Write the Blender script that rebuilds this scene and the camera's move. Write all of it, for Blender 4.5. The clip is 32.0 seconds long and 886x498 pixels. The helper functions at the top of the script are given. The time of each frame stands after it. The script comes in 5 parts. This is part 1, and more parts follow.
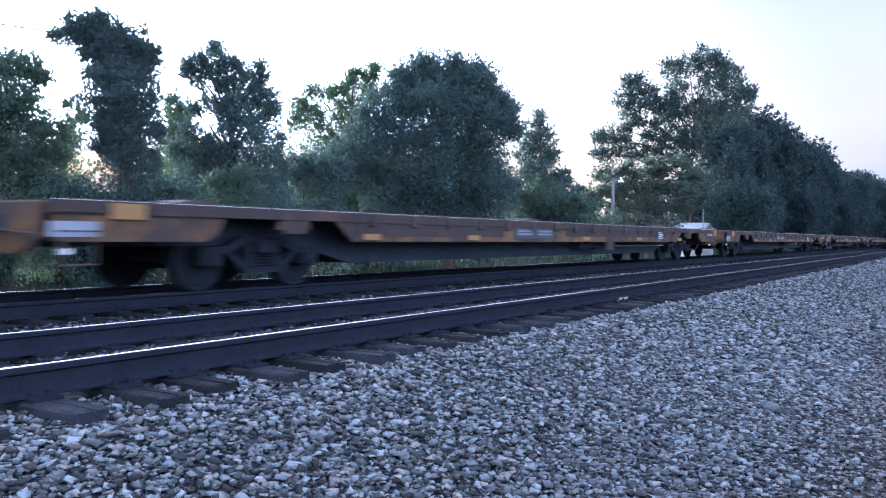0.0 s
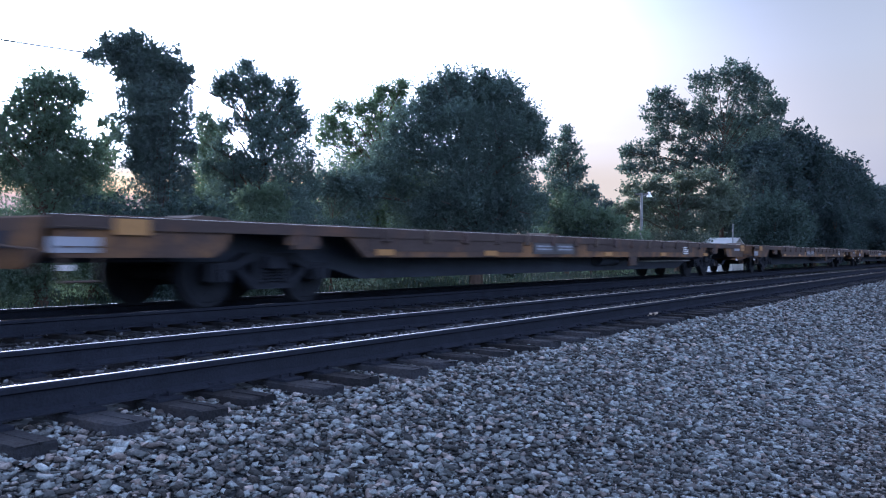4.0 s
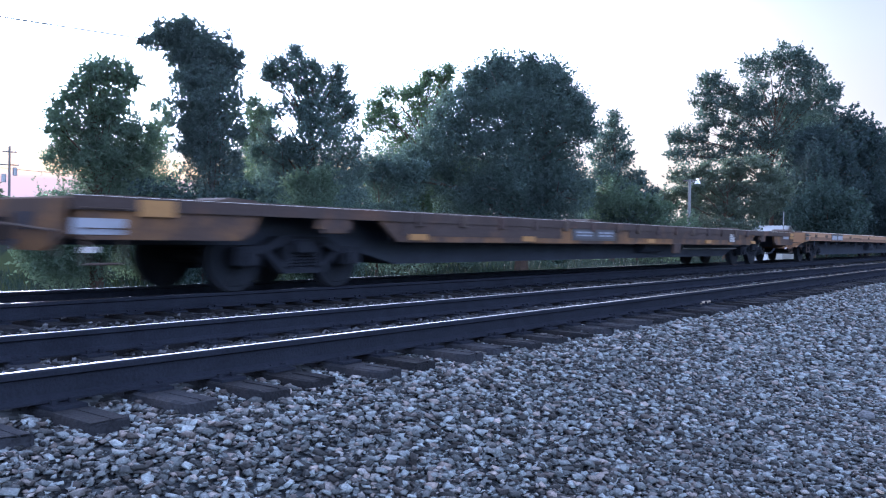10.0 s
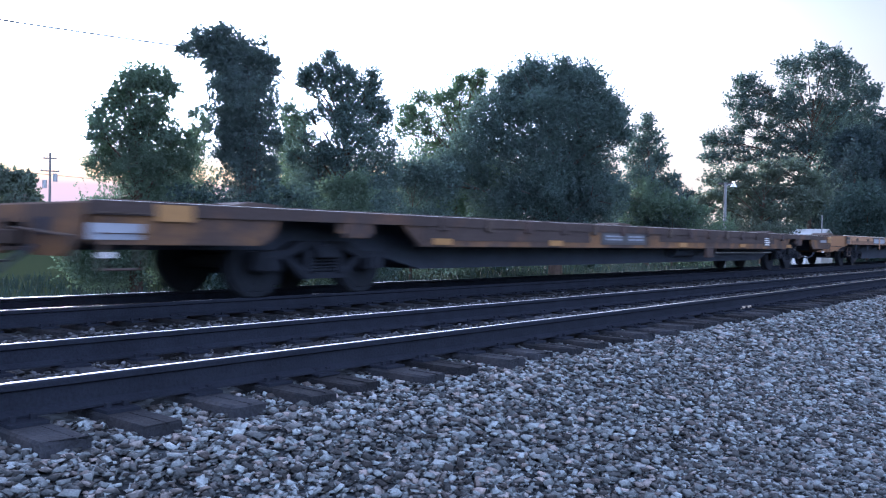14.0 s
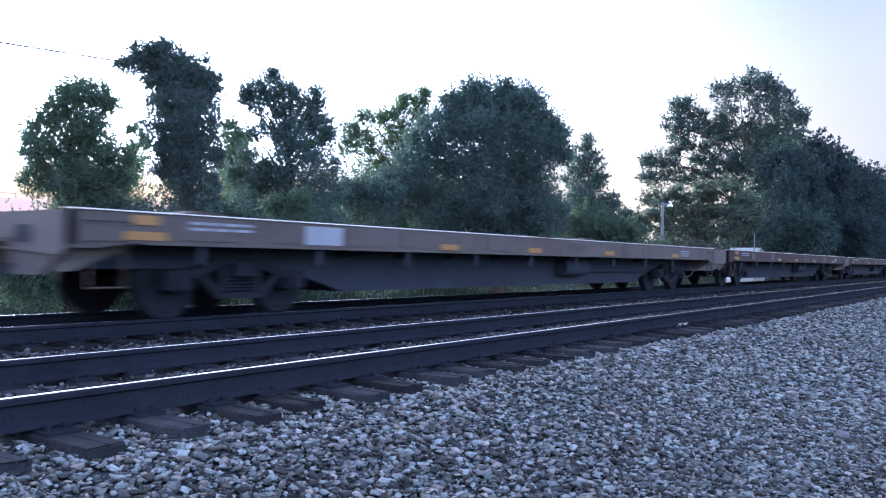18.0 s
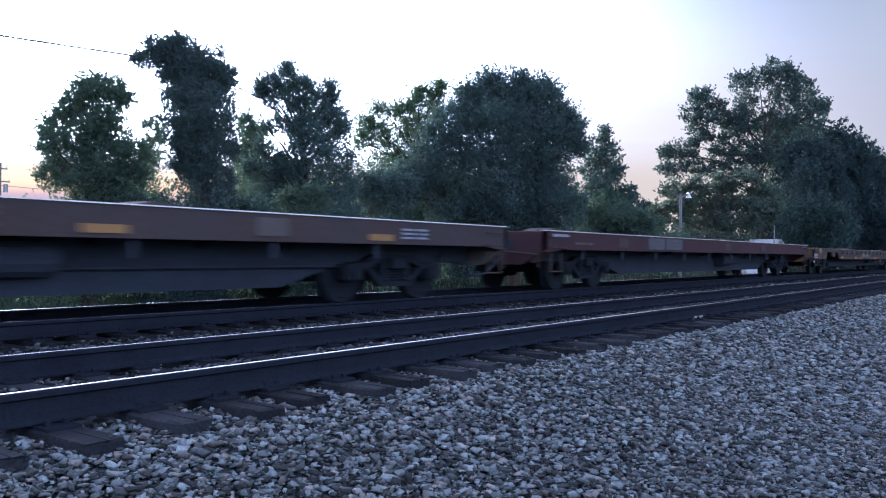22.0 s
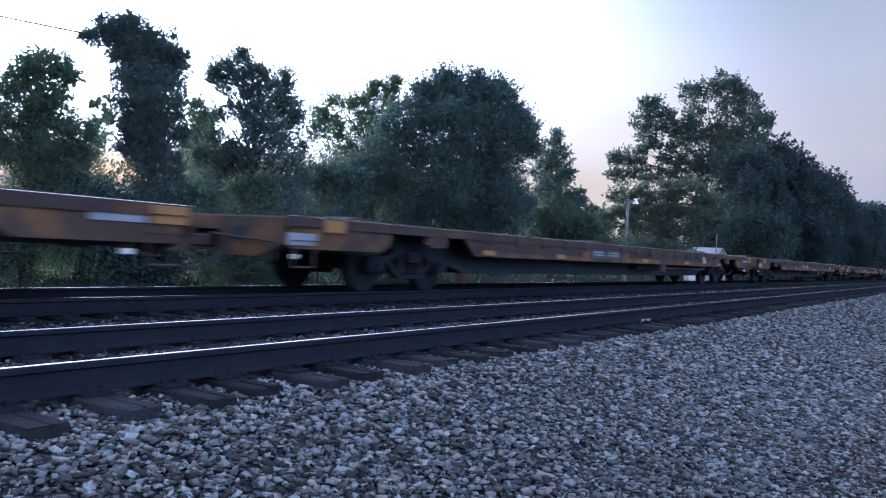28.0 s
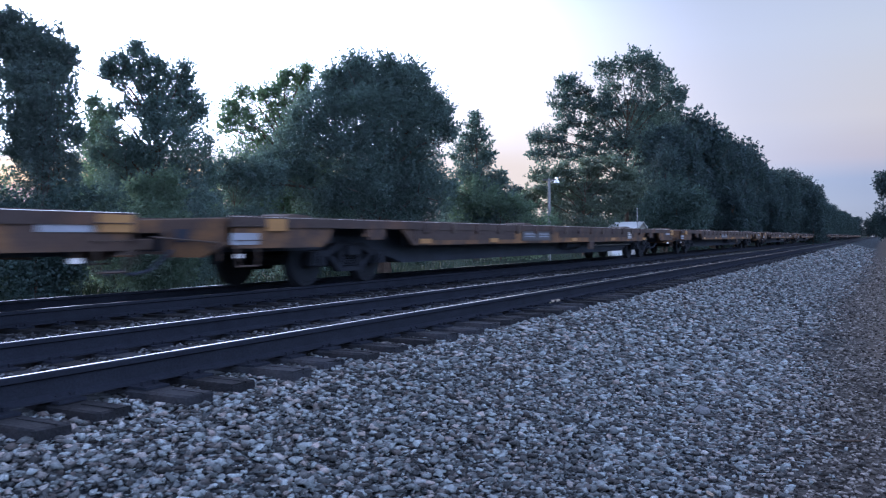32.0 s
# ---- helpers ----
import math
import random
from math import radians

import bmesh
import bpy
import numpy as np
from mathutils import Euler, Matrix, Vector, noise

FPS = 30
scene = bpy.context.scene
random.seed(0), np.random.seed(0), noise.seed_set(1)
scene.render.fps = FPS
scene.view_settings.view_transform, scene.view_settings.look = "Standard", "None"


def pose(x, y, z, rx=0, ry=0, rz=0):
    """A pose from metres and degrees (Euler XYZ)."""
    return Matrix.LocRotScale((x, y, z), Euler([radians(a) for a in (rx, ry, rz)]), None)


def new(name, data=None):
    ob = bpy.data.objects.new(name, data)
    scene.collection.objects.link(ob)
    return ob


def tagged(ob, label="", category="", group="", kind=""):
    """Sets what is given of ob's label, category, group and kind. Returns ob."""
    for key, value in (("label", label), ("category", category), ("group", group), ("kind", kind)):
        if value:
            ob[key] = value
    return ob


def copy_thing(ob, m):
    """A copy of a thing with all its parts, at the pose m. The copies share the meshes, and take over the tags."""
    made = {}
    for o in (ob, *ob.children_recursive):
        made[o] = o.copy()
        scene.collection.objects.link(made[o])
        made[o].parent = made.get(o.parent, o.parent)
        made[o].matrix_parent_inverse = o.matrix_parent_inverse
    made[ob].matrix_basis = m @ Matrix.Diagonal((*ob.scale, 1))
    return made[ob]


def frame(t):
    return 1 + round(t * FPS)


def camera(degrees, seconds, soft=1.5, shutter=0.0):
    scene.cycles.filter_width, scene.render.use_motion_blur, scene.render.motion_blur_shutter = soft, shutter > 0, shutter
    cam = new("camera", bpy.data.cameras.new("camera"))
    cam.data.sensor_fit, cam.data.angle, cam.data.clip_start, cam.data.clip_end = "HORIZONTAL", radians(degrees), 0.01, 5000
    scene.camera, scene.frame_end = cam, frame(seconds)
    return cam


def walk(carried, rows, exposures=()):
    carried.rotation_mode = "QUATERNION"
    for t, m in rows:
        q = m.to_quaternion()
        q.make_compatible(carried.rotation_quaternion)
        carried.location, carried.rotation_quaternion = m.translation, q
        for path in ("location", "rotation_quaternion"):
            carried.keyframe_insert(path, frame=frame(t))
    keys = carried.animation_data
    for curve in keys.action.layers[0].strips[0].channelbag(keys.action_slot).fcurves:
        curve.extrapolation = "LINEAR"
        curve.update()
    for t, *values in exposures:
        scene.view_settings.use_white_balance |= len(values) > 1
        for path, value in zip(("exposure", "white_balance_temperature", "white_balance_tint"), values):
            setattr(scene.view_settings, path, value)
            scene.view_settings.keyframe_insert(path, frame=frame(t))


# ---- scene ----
# the camera, hand-held beside the tracks; the rails run along y, z = 0 is the top of the rails
cam = camera(56.38, 32.0, soft=1.15, shutter=0.38)
PATH = [
    (0.0, -0.259, 0.107, 0.736, 32.16, -0.88, -0.62),
    (0.5, -0.248, 0.055, 0.740, 32.69, -0.52, -0.36),
    (1.0, -0.245, 0.009, 0.738, 32.99, -0.19, -0.23),
    (1.5, -0.248, 0.007, 0.738, 33.10, 0.14, -0.21),
    (2.0, -0.241, 0.003, 0.734, 33.27, 0.26, -0.36),
    (2.5, -0.251, 0.010, 0.734, 33.53, 0.32, -0.46),
    (3.0, -0.257, 0.016, 0.735, 33.73, 0.28, -0.49),
    (3.5, -0.252, 0.024, 0.736, 34.03, 0.18, -0.52),
    (5.5, -0.247, 0.018, 0.736, 33.58, 0.15, -0.08),
    (6.0, -0.241, 0.057, 0.734, 32.84, -0.12, -0.08),
    (6.5, -0.238, 0.084, 0.733, 32.26, -0.49, -0.38),
    (7.0, -0.244, 0.117, 0.728, 32.16, -0.82, -0.66),
    (7.5, -0.259, 0.112, 0.727, 32.60, -0.96, -0.81),
    (8.0, -0.297, 0.050, 0.731, 33.71, -1.00, -0.74),
    (8.5, -0.316, -0.016, 0.736, 34.90, -0.94, -0.63),
    (9.0, -0.333, -0.039, 0.737, 35.93, -0.91, -0.68),
    (9.5, -0.334, -0.047, 0.736, 36.65, -0.85, -0.79),
    (10.0, -0.334, -0.043, 0.734, 36.99, -0.88, -1.03),
    (10.5, -0.337, -0.043, 0.736, 37.05, -0.87, -1.27),
    (11.0, -0.339, -0.049, 0.736, 37.43, -0.99, -1.44),
    (11.5, -0.351, -0.056, 0.736, 37.99, -0.97, -1.49),
    (12.0, -0.364, -0.077, 0.744, 38.63, -0.83, -1.36),
    (12.5, -0.380, -0.090, 0.744, 39.12, -0.71, -1.13),
    (13.0, -0.382, -0.106, 0.742, 39.47, -0.60, -0.98),
    (13.5, -0.389, -0.110, 0.741, 39.43, -0.63, -0.93),
    (15.5, -0.382, -0.081, 0.741, 37.12, -0.51, -1.58),
    (16.0, -0.384, -0.087, 0.739, 36.30, -0.43, -1.81),
    (16.5, -0.384, -0.120, 0.743, 35.67, -0.36, -1.90),
    (17.0, -0.383, -0.160, 0.740, 35.30, -0.15, -1.73),
    (17.5, -0.373, -0.187, 0.743, 35.12, 0.28, -1.37),
    (18.0, -0.351, -0.181, 0.753, 35.21, 0.67, -1.00),
    (18.5, -0.345, -0.132, 0.762, 35.61, 0.97, -0.77),
    (19.0, -0.346, -0.077, 0.760, 36.08, 0.99, -0.68),
    (19.5, -0.351, -0.061, 0.758, 36.70, 0.78, -0.70),
    (20.0, -0.353, -0.066, 0.755, 37.18, 0.50, -0.68),
    (20.5, -0.344, -0.069, 0.757, 37.23, 0.26, -0.66),
    (21.0, -0.336, -0.063, 0.756, 37.02, 0.11, -0.66),
    (21.5, -0.332, -0.061, 0.757, 36.71, 0.10, -0.71),
    (22.0, -0.330, -0.067, 0.755, 36.45, 0.15, -0.78),
    (22.5, -0.335, -0.067, 0.754, 36.41, 0.19, -0.86),
    (23.0, -0.336, -0.073, 0.754, 36.69, 0.16, -0.92),
    (23.5, -0.337, -0.076, 0.754, 37.18, 0.10, -0.93),
    (24.0, -0.341, -0.070, 0.755, 37.61, 0.02, -0.94),
    (24.5, -0.334, -0.075, 0.750, 38.12, -0.05, -0.94),
    (26.5, -0.347, -0.082, 0.750, 38.31, -0.26, -1.39),
    (27.0, -0.359, -0.080, 0.753, 37.11, -0.34, -1.92),
    (27.5, -0.390, -0.074, 0.748, 34.50, -0.17, -2.47),
    (28.0, -0.423, -0.084, 0.728, 32.81, 0.06, -3.01),
    (28.5, -0.431, -0.103, 0.733, 30.98, 0.54, -3.23),
    (29.0, -0.428, -0.087, 0.748, 29.47, 0.85, -3.16),
    (29.5, -0.419, -0.079, 0.757, 28.59, 1.01, -2.72),
    (30.0, -0.391, -0.077, 0.769, 28.16, 0.88, -2.12),
    (30.5, -0.366, -0.013, 0.769, 28.24, 0.26, -1.36),
    (31.0, -0.324, 0.080, 0.771, 28.77, -0.31, -0.63),
    (31.5, -0.304, 0.221, 0.759, 28.83, -0.72, -0.04),
    (32.0, -0.291, 0.483, 0.765, 27.99, -0.74, 0.28),
]
EXPOSURES = [(t, e, 4850, 25) for t, e in ((0, 3.2), (1, 3.07), (2, 2.94), (3, 2.55), (6.5, 2.6), (8, 2.85), (9, 3.03), (13, 2.98), (17.5, 3.0), (18, 3.02), (18.6, 2.48), (20, 2.40), (22, 2.45), (24, 2.47), (28, 2.45), (31, 2.43), (32, 2.64))]
walk(cam, [(t, pose(x, y, z, 90 + pitch, roll, yaw)) for t, x, y, z, yaw, pitch, roll in PATH], EXPOSURES)

# ---- world and light: just before sunset, the sun low behind the trees ----
SUN_LEFT, SUN_UP = 67.0, 8.0
world = bpy.data.worlds.new("world")
scene.world = world
world.use_nodes = True
wn = world.node_tree
sky = wn.nodes.new("ShaderNodeTexSky")
sky.sky_type = "NISHITA"
sky.sun_disc = False
sky.sun_elevation = radians(SUN_UP)
sky.sun_rotation = radians(-SUN_LEFT)
sky.air_density, sky.dust_density, sky.ozone_density = 1.0, 1.2, 1.5
wn.nodes["Background"].inputs["Strength"].default_value = 0.15


def evening_haze():
    """A lavender bank of haze low round the horizon, thin towards the sun and thicker away from it."""
    n, l = wn.nodes, wn.links
    tc = n.new("ShaderNodeTexCoord")
    sep = n.new("ShaderNodeSeparateXYZ")
    l.new(tc.outputs["Generated"], sep.inputs[0])
    low = n.new("ShaderNodeMapRange")
    low.interpolation_type = "SMOOTHSTEP"
    low.inputs[1].default_value, low.inputs[2].default_value = 0.30, 0.62
    low.inputs[3].default_value, low.inputs[4].default_value = 1.0, 0.0
    l.new(sep.outputs["Z"], low.inputs[0])
    toward = n.new("ShaderNodeVectorMath")
    toward.operation = "DOT_PRODUCT"
    toward.inputs[1].default_value = (-math.sin(radians(SUN_LEFT)), math.cos(radians(SUN_LEFT)), 0)
    l.new(tc.outputs["Generated"], toward.inputs[0])
    # the edge of the bright evening glow leans over towards the sun as it rises
    edge = n.new("ShaderNodeVectorMath")
    edge.operation = "DOT_PRODUCT"
    edge.inputs[1].default_value = (-math.cos(radians(22)), -math.sin(radians(22)), -0.77)
    l.new(tc.outputs["Generated"], edge.inputs[0])
    away = n.new("ShaderNodeMapRange")
    away.inputs[1].default_value, away.inputs[2].default_value = -0.52, 0.02
    away.inputs[3].default_value, away.inputs[4].default_value = 1.0, 0.0
    l.new(edge.outputs["Value"], away.inputs[0])
    cloud = n.new("ShaderNodeTexNoise")
    cloud.inputs["Scale"].default_value, cloud.inputs["Detail"].default_value = 2.2, 5
    stretch = n.new("ShaderNodeVectorMath")
    stretch.operation = "MULTIPLY"
    stretch.inputs[1].default_value = (1, 1, 7)
    l.new(tc.outputs["Generated"], stretch.inputs[0])
    l.new(stretch.outputs[0], cloud.inputs["Vector"])
    wisp = n.new("ShaderNodeMapRange")
    wisp.inputs[1].default_value, wisp.inputs[2].default_value = 0.3, 0.7
    wisp.inputs[3].default_value, wisp.inputs[4].default_value = 0.86, 1.04
    l.new(cloud.outputs["Fac"], wisp.inputs[0])
    m1 = n.new("ShaderNodeMath")
    m1.operation = "MULTIPLY"
    l.new(low.outputs[0], m1.inputs[0])
    l.new(away.outputs[0], m1.inputs[1])
    m2 = n.new("ShaderNodeMath")
    m2.operation = "MULTIPLY"
    m2.use_clamp = True
    # the low sky opposite the sun, out of view, is raised to light near sides
    behind = n.new("ShaderNodeMapRange")
    behind.interpolation_type = "SMOOTHSTEP"
    behind.inputs[1].default_value, behind.inputs[2].default_value = 0.25, -0.45
    behind.inputs[3].default_value, behind.inputs[4].default_value = 0.0, EAST
    l.new(toward.outputs["Value"], behind.inputs[0])
    clear = n.new("ShaderNodeMath")
    clear.operation = "MULTIPLY_ADD"
    clear.inputs[1].default_value, clear.inputs[2].default_value = -0.7 / EAST, 1.0
    l.new(behind.outputs[0], clear.inputs[0])
    m0 = n.new("ShaderNodeMath")
    m0.operation = "MULTIPLY"
    l.new(m1.outputs[0], m0.inputs[0])
    l.new(clear.outputs[0], m0.inputs[1])
    l.new(m0.outputs[0], m2.inputs[0])
    l.new(wisp.outputs[0], m2.inputs[1])
    bank = n.new("ShaderNodeValToRGB")
    for i, (pos, c) in enumerate(((0.02, (0.64, 0.68, 0.66)), (0.62, (0.78, 0.90, 0.98)), (0.062, (0.64, 0.68, 0.68)), (0.085, (1.10, 0.89, 0.68)), (0.13, (1.36, 1.15, 0.80)), (0.22, (1.26, 1.20, 0.93)), (0.32, (1.0, 1.04, 0.95)))):
        el = bank.color_ramp.elements[i] if i < 2 else bank.color_ramp.elements.new(pos)
        el.position, el.color = pos, (HAZE * c[0], HAZE * c[1], HAZE * c[2], 1)
    l.new(sep.outputs["Z"], bank.inputs[0])
    mix = n.new("ShaderNodeMix")
    mix.data_type = "RGBA"
    l.new(m2.outputs[0], mix.inputs["Factor"])
    veil = n.new("ShaderNodeHueSaturation")
    fade = n.new("ShaderNodeMapRange")
    fade.inputs[1].default_value, fade.inputs[2].default_value = 0.03, 0.16
    fade.inputs[3].default_value, fade.inputs[4].default_value = 0.6, 0.16
    l.new(sep.outputs["Z"], fade.inputs[0])
    east = n.new("ShaderNodeMapRange")
    east.inputs[1].default_value, east.inputs[2].default_value = -0.3, 0.3
    east.inputs[3].default_value, east.inputs[4].default_value = 1.6, 0.7
    l.new(toward.outputs["Value"], east.inputs[0])
    both = n.new("ShaderNodeMath")
    both.operation = "MULTIPLY"
    l.new(fade.outputs[0], both.inputs[0])
    l.new(east.outputs[0], both.inputs[1])
    l.new(both.outputs[0], veil.inputs["Saturation"])
    l.new(sky.outputs[0], veil.inputs["Color"])
    glow = n.new("ShaderNodeMapRange")
    glow.interpolation_type = "SMOOTHSTEP"
    glow.inputs[1].default_value, glow.inputs[2].default_value = 0.50, 0.80
    glow.inputs[3].default_value, glow.inputs[4].default_value = 0.25, 0.75
    l.new(toward.outputs["Value"], glow.inputs[0])
    lit = n.new("ShaderNodeVectorMath")
    lit.operation = "SCALE"
    l.new(veil.outputs[0], lit.inputs[0])
    # overhead sky, also out of view, raised to light the gravel
    high = n.new("ShaderNodeMapRange")
    high.interpolation_type = "SMOOTHSTEP"
    high.inputs[1].default_value, high.inputs[2].default_value = 0.26, 0.60
    high.inputs[3].default_value, high.inputs[4].default_value = 0.0, 0.6
    l.new(sep.outputs["Z"], high.inputs[0])
    most = n.new("ShaderNodeMath")
    most.operation = "MAXIMUM"
    l.new(glow.outputs[0], most.inputs[0])
    l.new(high.outputs[0], most.inputs[1])
    brightest = n.new("ShaderNodeMath")
    brightest.operation = "MAXIMUM"
    l.new(most.outputs[0], brightest.inputs[0])
    l.new(behind.outputs[0], brightest.inputs[1])
    l.new(brightest.outputs[0], lit.inputs["Scale"])
    l.new(lit.outputs[0], mix.inputs["A"])
    l.new(bank.outputs[0], mix.inputs["B"])
    # the warm streak along the horizon below the sun
    band = n.new("ShaderNodeMapRange")
    band.interpolation_type = "SMOOTHSTEP"
    band.inputs[1].default_value, band.inputs[2].default_value = 0.085, 0.13
    band.inputs[3].default_value, band.inputs[4].default_value = 1.0, 0.0
    l.new(sep.outputs["Z"], band.inputs[0])
    near_sun = n.new("ShaderNodeMapRange")
    near_sun.interpolation_type = "SMOOTHSTEP"
    near_sun.inputs[1].default_value, near_sun.inputs[2].default_value = 0.45, 0.85
    l.new(toward.outputs["Value"], near_sun.inputs[0])
    m3 = n.new("ShaderNodeMath")
    m3.operation = "MULTIPLY"
    l.new(band.outputs[0], m3.inputs[0])
    l.new(near_sun.outputs[0], m3.inputs[1])
    warm = n.new("ShaderNodeMix")
    warm.data_type = "RGBA"
    streak = n.new("ShaderNodeValToRGB")
    for i, (pos, c) in enumerate(((0.02, (0.85, 0.62, 0.60)), (0.055, (1.0, 0.66, 0.52)), (0.066, (1.9, 1.15, 0.55)), (0.08, (2.0, 1.35, 0.70)), (0.092, (1.3, 1.0, 0.66)))):
        el = streak.color_ramp.elements[i] if i < 2 else streak.color_ramp.elements.new(pos)
        el.position, el.color = pos, (*c, 1)
    l.new(sep.outputs["Z"], streak.inputs[0])
    l.new(streak.outputs[0], warm.inputs["B"])
    l.new(m3.outputs[0], warm.inputs["Factor"])
    l.new(mix.outputs["Result"], warm.inputs["A"])
    # a thin peach-coloured cloud low beside the glow
    veil_z = n.new("ShaderNodeMapRange")
    veil_z.interpolation_type = "SMOOTHSTEP"
    veil_z.inputs[1].default_value, veil_z.inputs[2].default_value = 0.30, 0.09
    l.new(sep.outputs["Z"], veil_z.inputs[0])
    sides = []
    for lo, hi in ((0.48, 0.66), (0.84, 0.74)):
        side = n.new("ShaderNodeMapRange")
        side.interpolation_type = "SMOOTHSTEP"
        side.inputs[1].default_value, side.inputs[2].default_value = lo, hi
        l.new(toward.outputs["Value"], side.inputs[0])
        sides.append(side.outputs[0])
    amount = veil_z.outputs[0]
    for socket in sides + [wisp.outputs[0]]:
        times = n.new("ShaderNodeMath")
        times.operation = "MULTIPLY"
        times.use_clamp = True
        l.new(amount, times.inputs[0])
        l.new(socket, times.inputs[1])
        amount = times.outputs[0]
    peach = n.new("ShaderNodeMix")
    peach.data_type = "RGBA"
    peach.inputs["B"].default_value = (1.04, 0.82, 0.52, 1)
    l.new(amount, peach.inputs["Factor"])
    l.new(warm.outputs["Result"], peach.inputs["A"])
    l.new(peach.outputs["Result"], n["Background"].inputs["Color"])


HAZE, EAST = 0.57, 1.05
evening_haze()
sun_data = bpy.data.lights.new("sun", "SUN")
sun_data.energy, sun_data.angle, sun_data.color = 1.1, radians(12), (1.0, 0.80, 0.60)
sun = new("sun", sun_data)
sd = Vector((-math.sin(radians(SUN_LEFT)) * math.cos(radians(SUN_UP)), math.cos(radians(SUN_LEFT)) * math.cos(radians(SUN_UP)), math.sin(radians(SUN_UP))))
sun.rotation_euler = sd.to_track_quat("Z", "Y").to_euler()
sun.location = sd * 60

# ---- materials ----
def material(name, base=(0.5, 0.5, 0.5), rough=0.8, metal=0.0, vary=0.25, scale=6.0, fine=60.0, bump=0.2, bump_scale=None, stain=None, stain_at=0.55, per_object=0.0, per_island=0.0, coords="Object", kinds=None):
    """A surface with variation at two scales, optional stains of another colour, and fine relief."""
    m = bpy.data.materials.new(name)
    m.use_nodes = True
    nt = m.node_tree
    n, l = nt.nodes, nt.links
    b = n["Principled BSDF"]
    b.inputs["Roughness"].default_value = rough
    b.inputs["Metallic"].default_value = metal
    b.inputs["Specular IOR Level"].default_value = 0.5 if rough < 0.72 or metal else 0.2
    tc = n.new("ShaderNodeTexCoord")
    big = n.new("ShaderNodeTexNoise")
    big.inputs["Scale"].default_value, big.inputs["Detail"].default_value = scale, 5
    small = n.new("ShaderNodeTexNoise")
    small.inputs["Scale"].default_value, small.inputs["Detail"].default_value = fine, 3
    for t in (big, small):
        l.new(tc.outputs[coords], t.inputs["Vector"])
    mixed = n.new("ShaderNodeMath")
    mixed.operation = "MULTIPLY_ADD"
    l.new(small.outputs["Fac"], mixed.inputs[0])
    mixed.inputs[1].default_value = 0.5
    half = n.new("ShaderNodeMath")
    half.operation = "MULTIPLY"
    l.new(big.outputs["Fac"], half.inputs[0])
    half.inputs[1].default_value = 0.5
    l.new(half.outputs[0], mixed.inputs[2])
    ramp = n.new("ShaderNodeMapRange")
    ramp.inputs[1].default_value, ramp.inputs[2].default_value = 0.3, 0.7
    ramp.inputs[3].default_value, ramp.inputs[4].default_value = 1 - vary, 1 + vary
    l.new(mixed.outputs[0], ramp.inputs[0])
    value = ramp.outputs[0]
    for amount, socket in ((per_object, "object"), (per_island, "island")):
        if amount:
            src = n.new("ShaderNodeObjectInfo").outputs["Random"] if socket == "object" else n.new("ShaderNodeNewGeometry").outputs["Random Per Island"]
            skew = n.new("ShaderNodeMath")
            skew.operation = "POWER"
            skew.inputs[1].default_value = 1.7
            l.new(src, skew.inputs[0])
            mr = n.new("ShaderNodeMapRange")
            mr.inputs[3].default_value, mr.inputs[4].default_value = 1 - amount, 1 + amount * 1.5
            l.new(skew.outputs[0], mr.inputs[0])
            mul = n.new("ShaderNodeMath")
            mul.operation = "MULTIPLY"
            l.new(value, mul.inputs[0])
            l.new(mr.outputs[0], mul.inputs[1])
            value = mul.outputs[0]
    colour = n.new("ShaderNodeVectorMath")
    colour.operation = "SCALE"
    if stain:
        mask = n.new("ShaderNodeTexNoise")
        mask.inputs["Scale"].default_value, mask.inputs["Detail"].default_value = scale * 0.6, 8
        mask.inputs["Roughness"].default_value = 0.65
        l.new(tc.outputs[coords], mask.inputs["Vector"])
        cut = n.new("ShaderNodeMapRange")
        cut.inputs[1].default_value, cut.inputs[2].default_value = stain_at - 0.05, stain_at + 0.05
        l.new(mask.outputs["Fac"], cut.inputs[0])
        mx = n.new("ShaderNodeMix")
        mx.data_type = "RGBA"
        mx.inputs["A"].default_value, mx.inputs["B"].default_value = (*base, 1), (*stain, 1)
        l.new(cut.outputs[0], mx.inputs["Factor"])
        l.new(mx.outputs["Result"], colour.inputs[0])
    else:
        colour.inputs[0].default_value = base
    if kinds:
        # some pieces are of another stone
        src = n.new("ShaderNodeObjectInfo").outputs["Random"] if per_object else n.new("ShaderNodeNewGeometry").outputs["Random Per Island"]
        hashed = n.new("ShaderNodeMath")
        hashed.operation = "MULTIPLY"
        hashed.inputs[1].default_value = 23.7
        l.new(src, hashed.inputs[0])
        frac = n.new("ShaderNodeMath")
        frac.operation = "FRACT"
        l.new(hashed.outputs[0], frac.inputs[0])
        pick = n.new("ShaderNodeMapRange")
        pick.inputs[1].default_value, pick.inputs[2].default_value = 0.62, 0.95
        l.new(frac.outputs[0], pick.inputs[0])
        mk = n.new("ShaderNodeMix")
        mk.data_type = "RGBA"
        mk.inputs["A"].default_value, mk.inputs["B"].default_value = (*base, 1), (*kinds, 1)
        l.new(pick.outputs[0], mk.inputs["Factor"])
        l.new(mk.outputs["Result"], colour.inputs[0])
    l.new(value, colour.inputs["Scale"])
    l.new(colour.outputs[0], b.inputs["Base Color"])
    if bump:
        bn = n.new("ShaderNodeBump")
        bn.inputs["Strength"].default_value, bn.inputs["Distance"].default_value = bump, 0.02
        l.new(small.outputs["Fac"], bn.inputs["Height"])
        l.new(bn.outputs[0], b.inputs["Normal"])
    return m


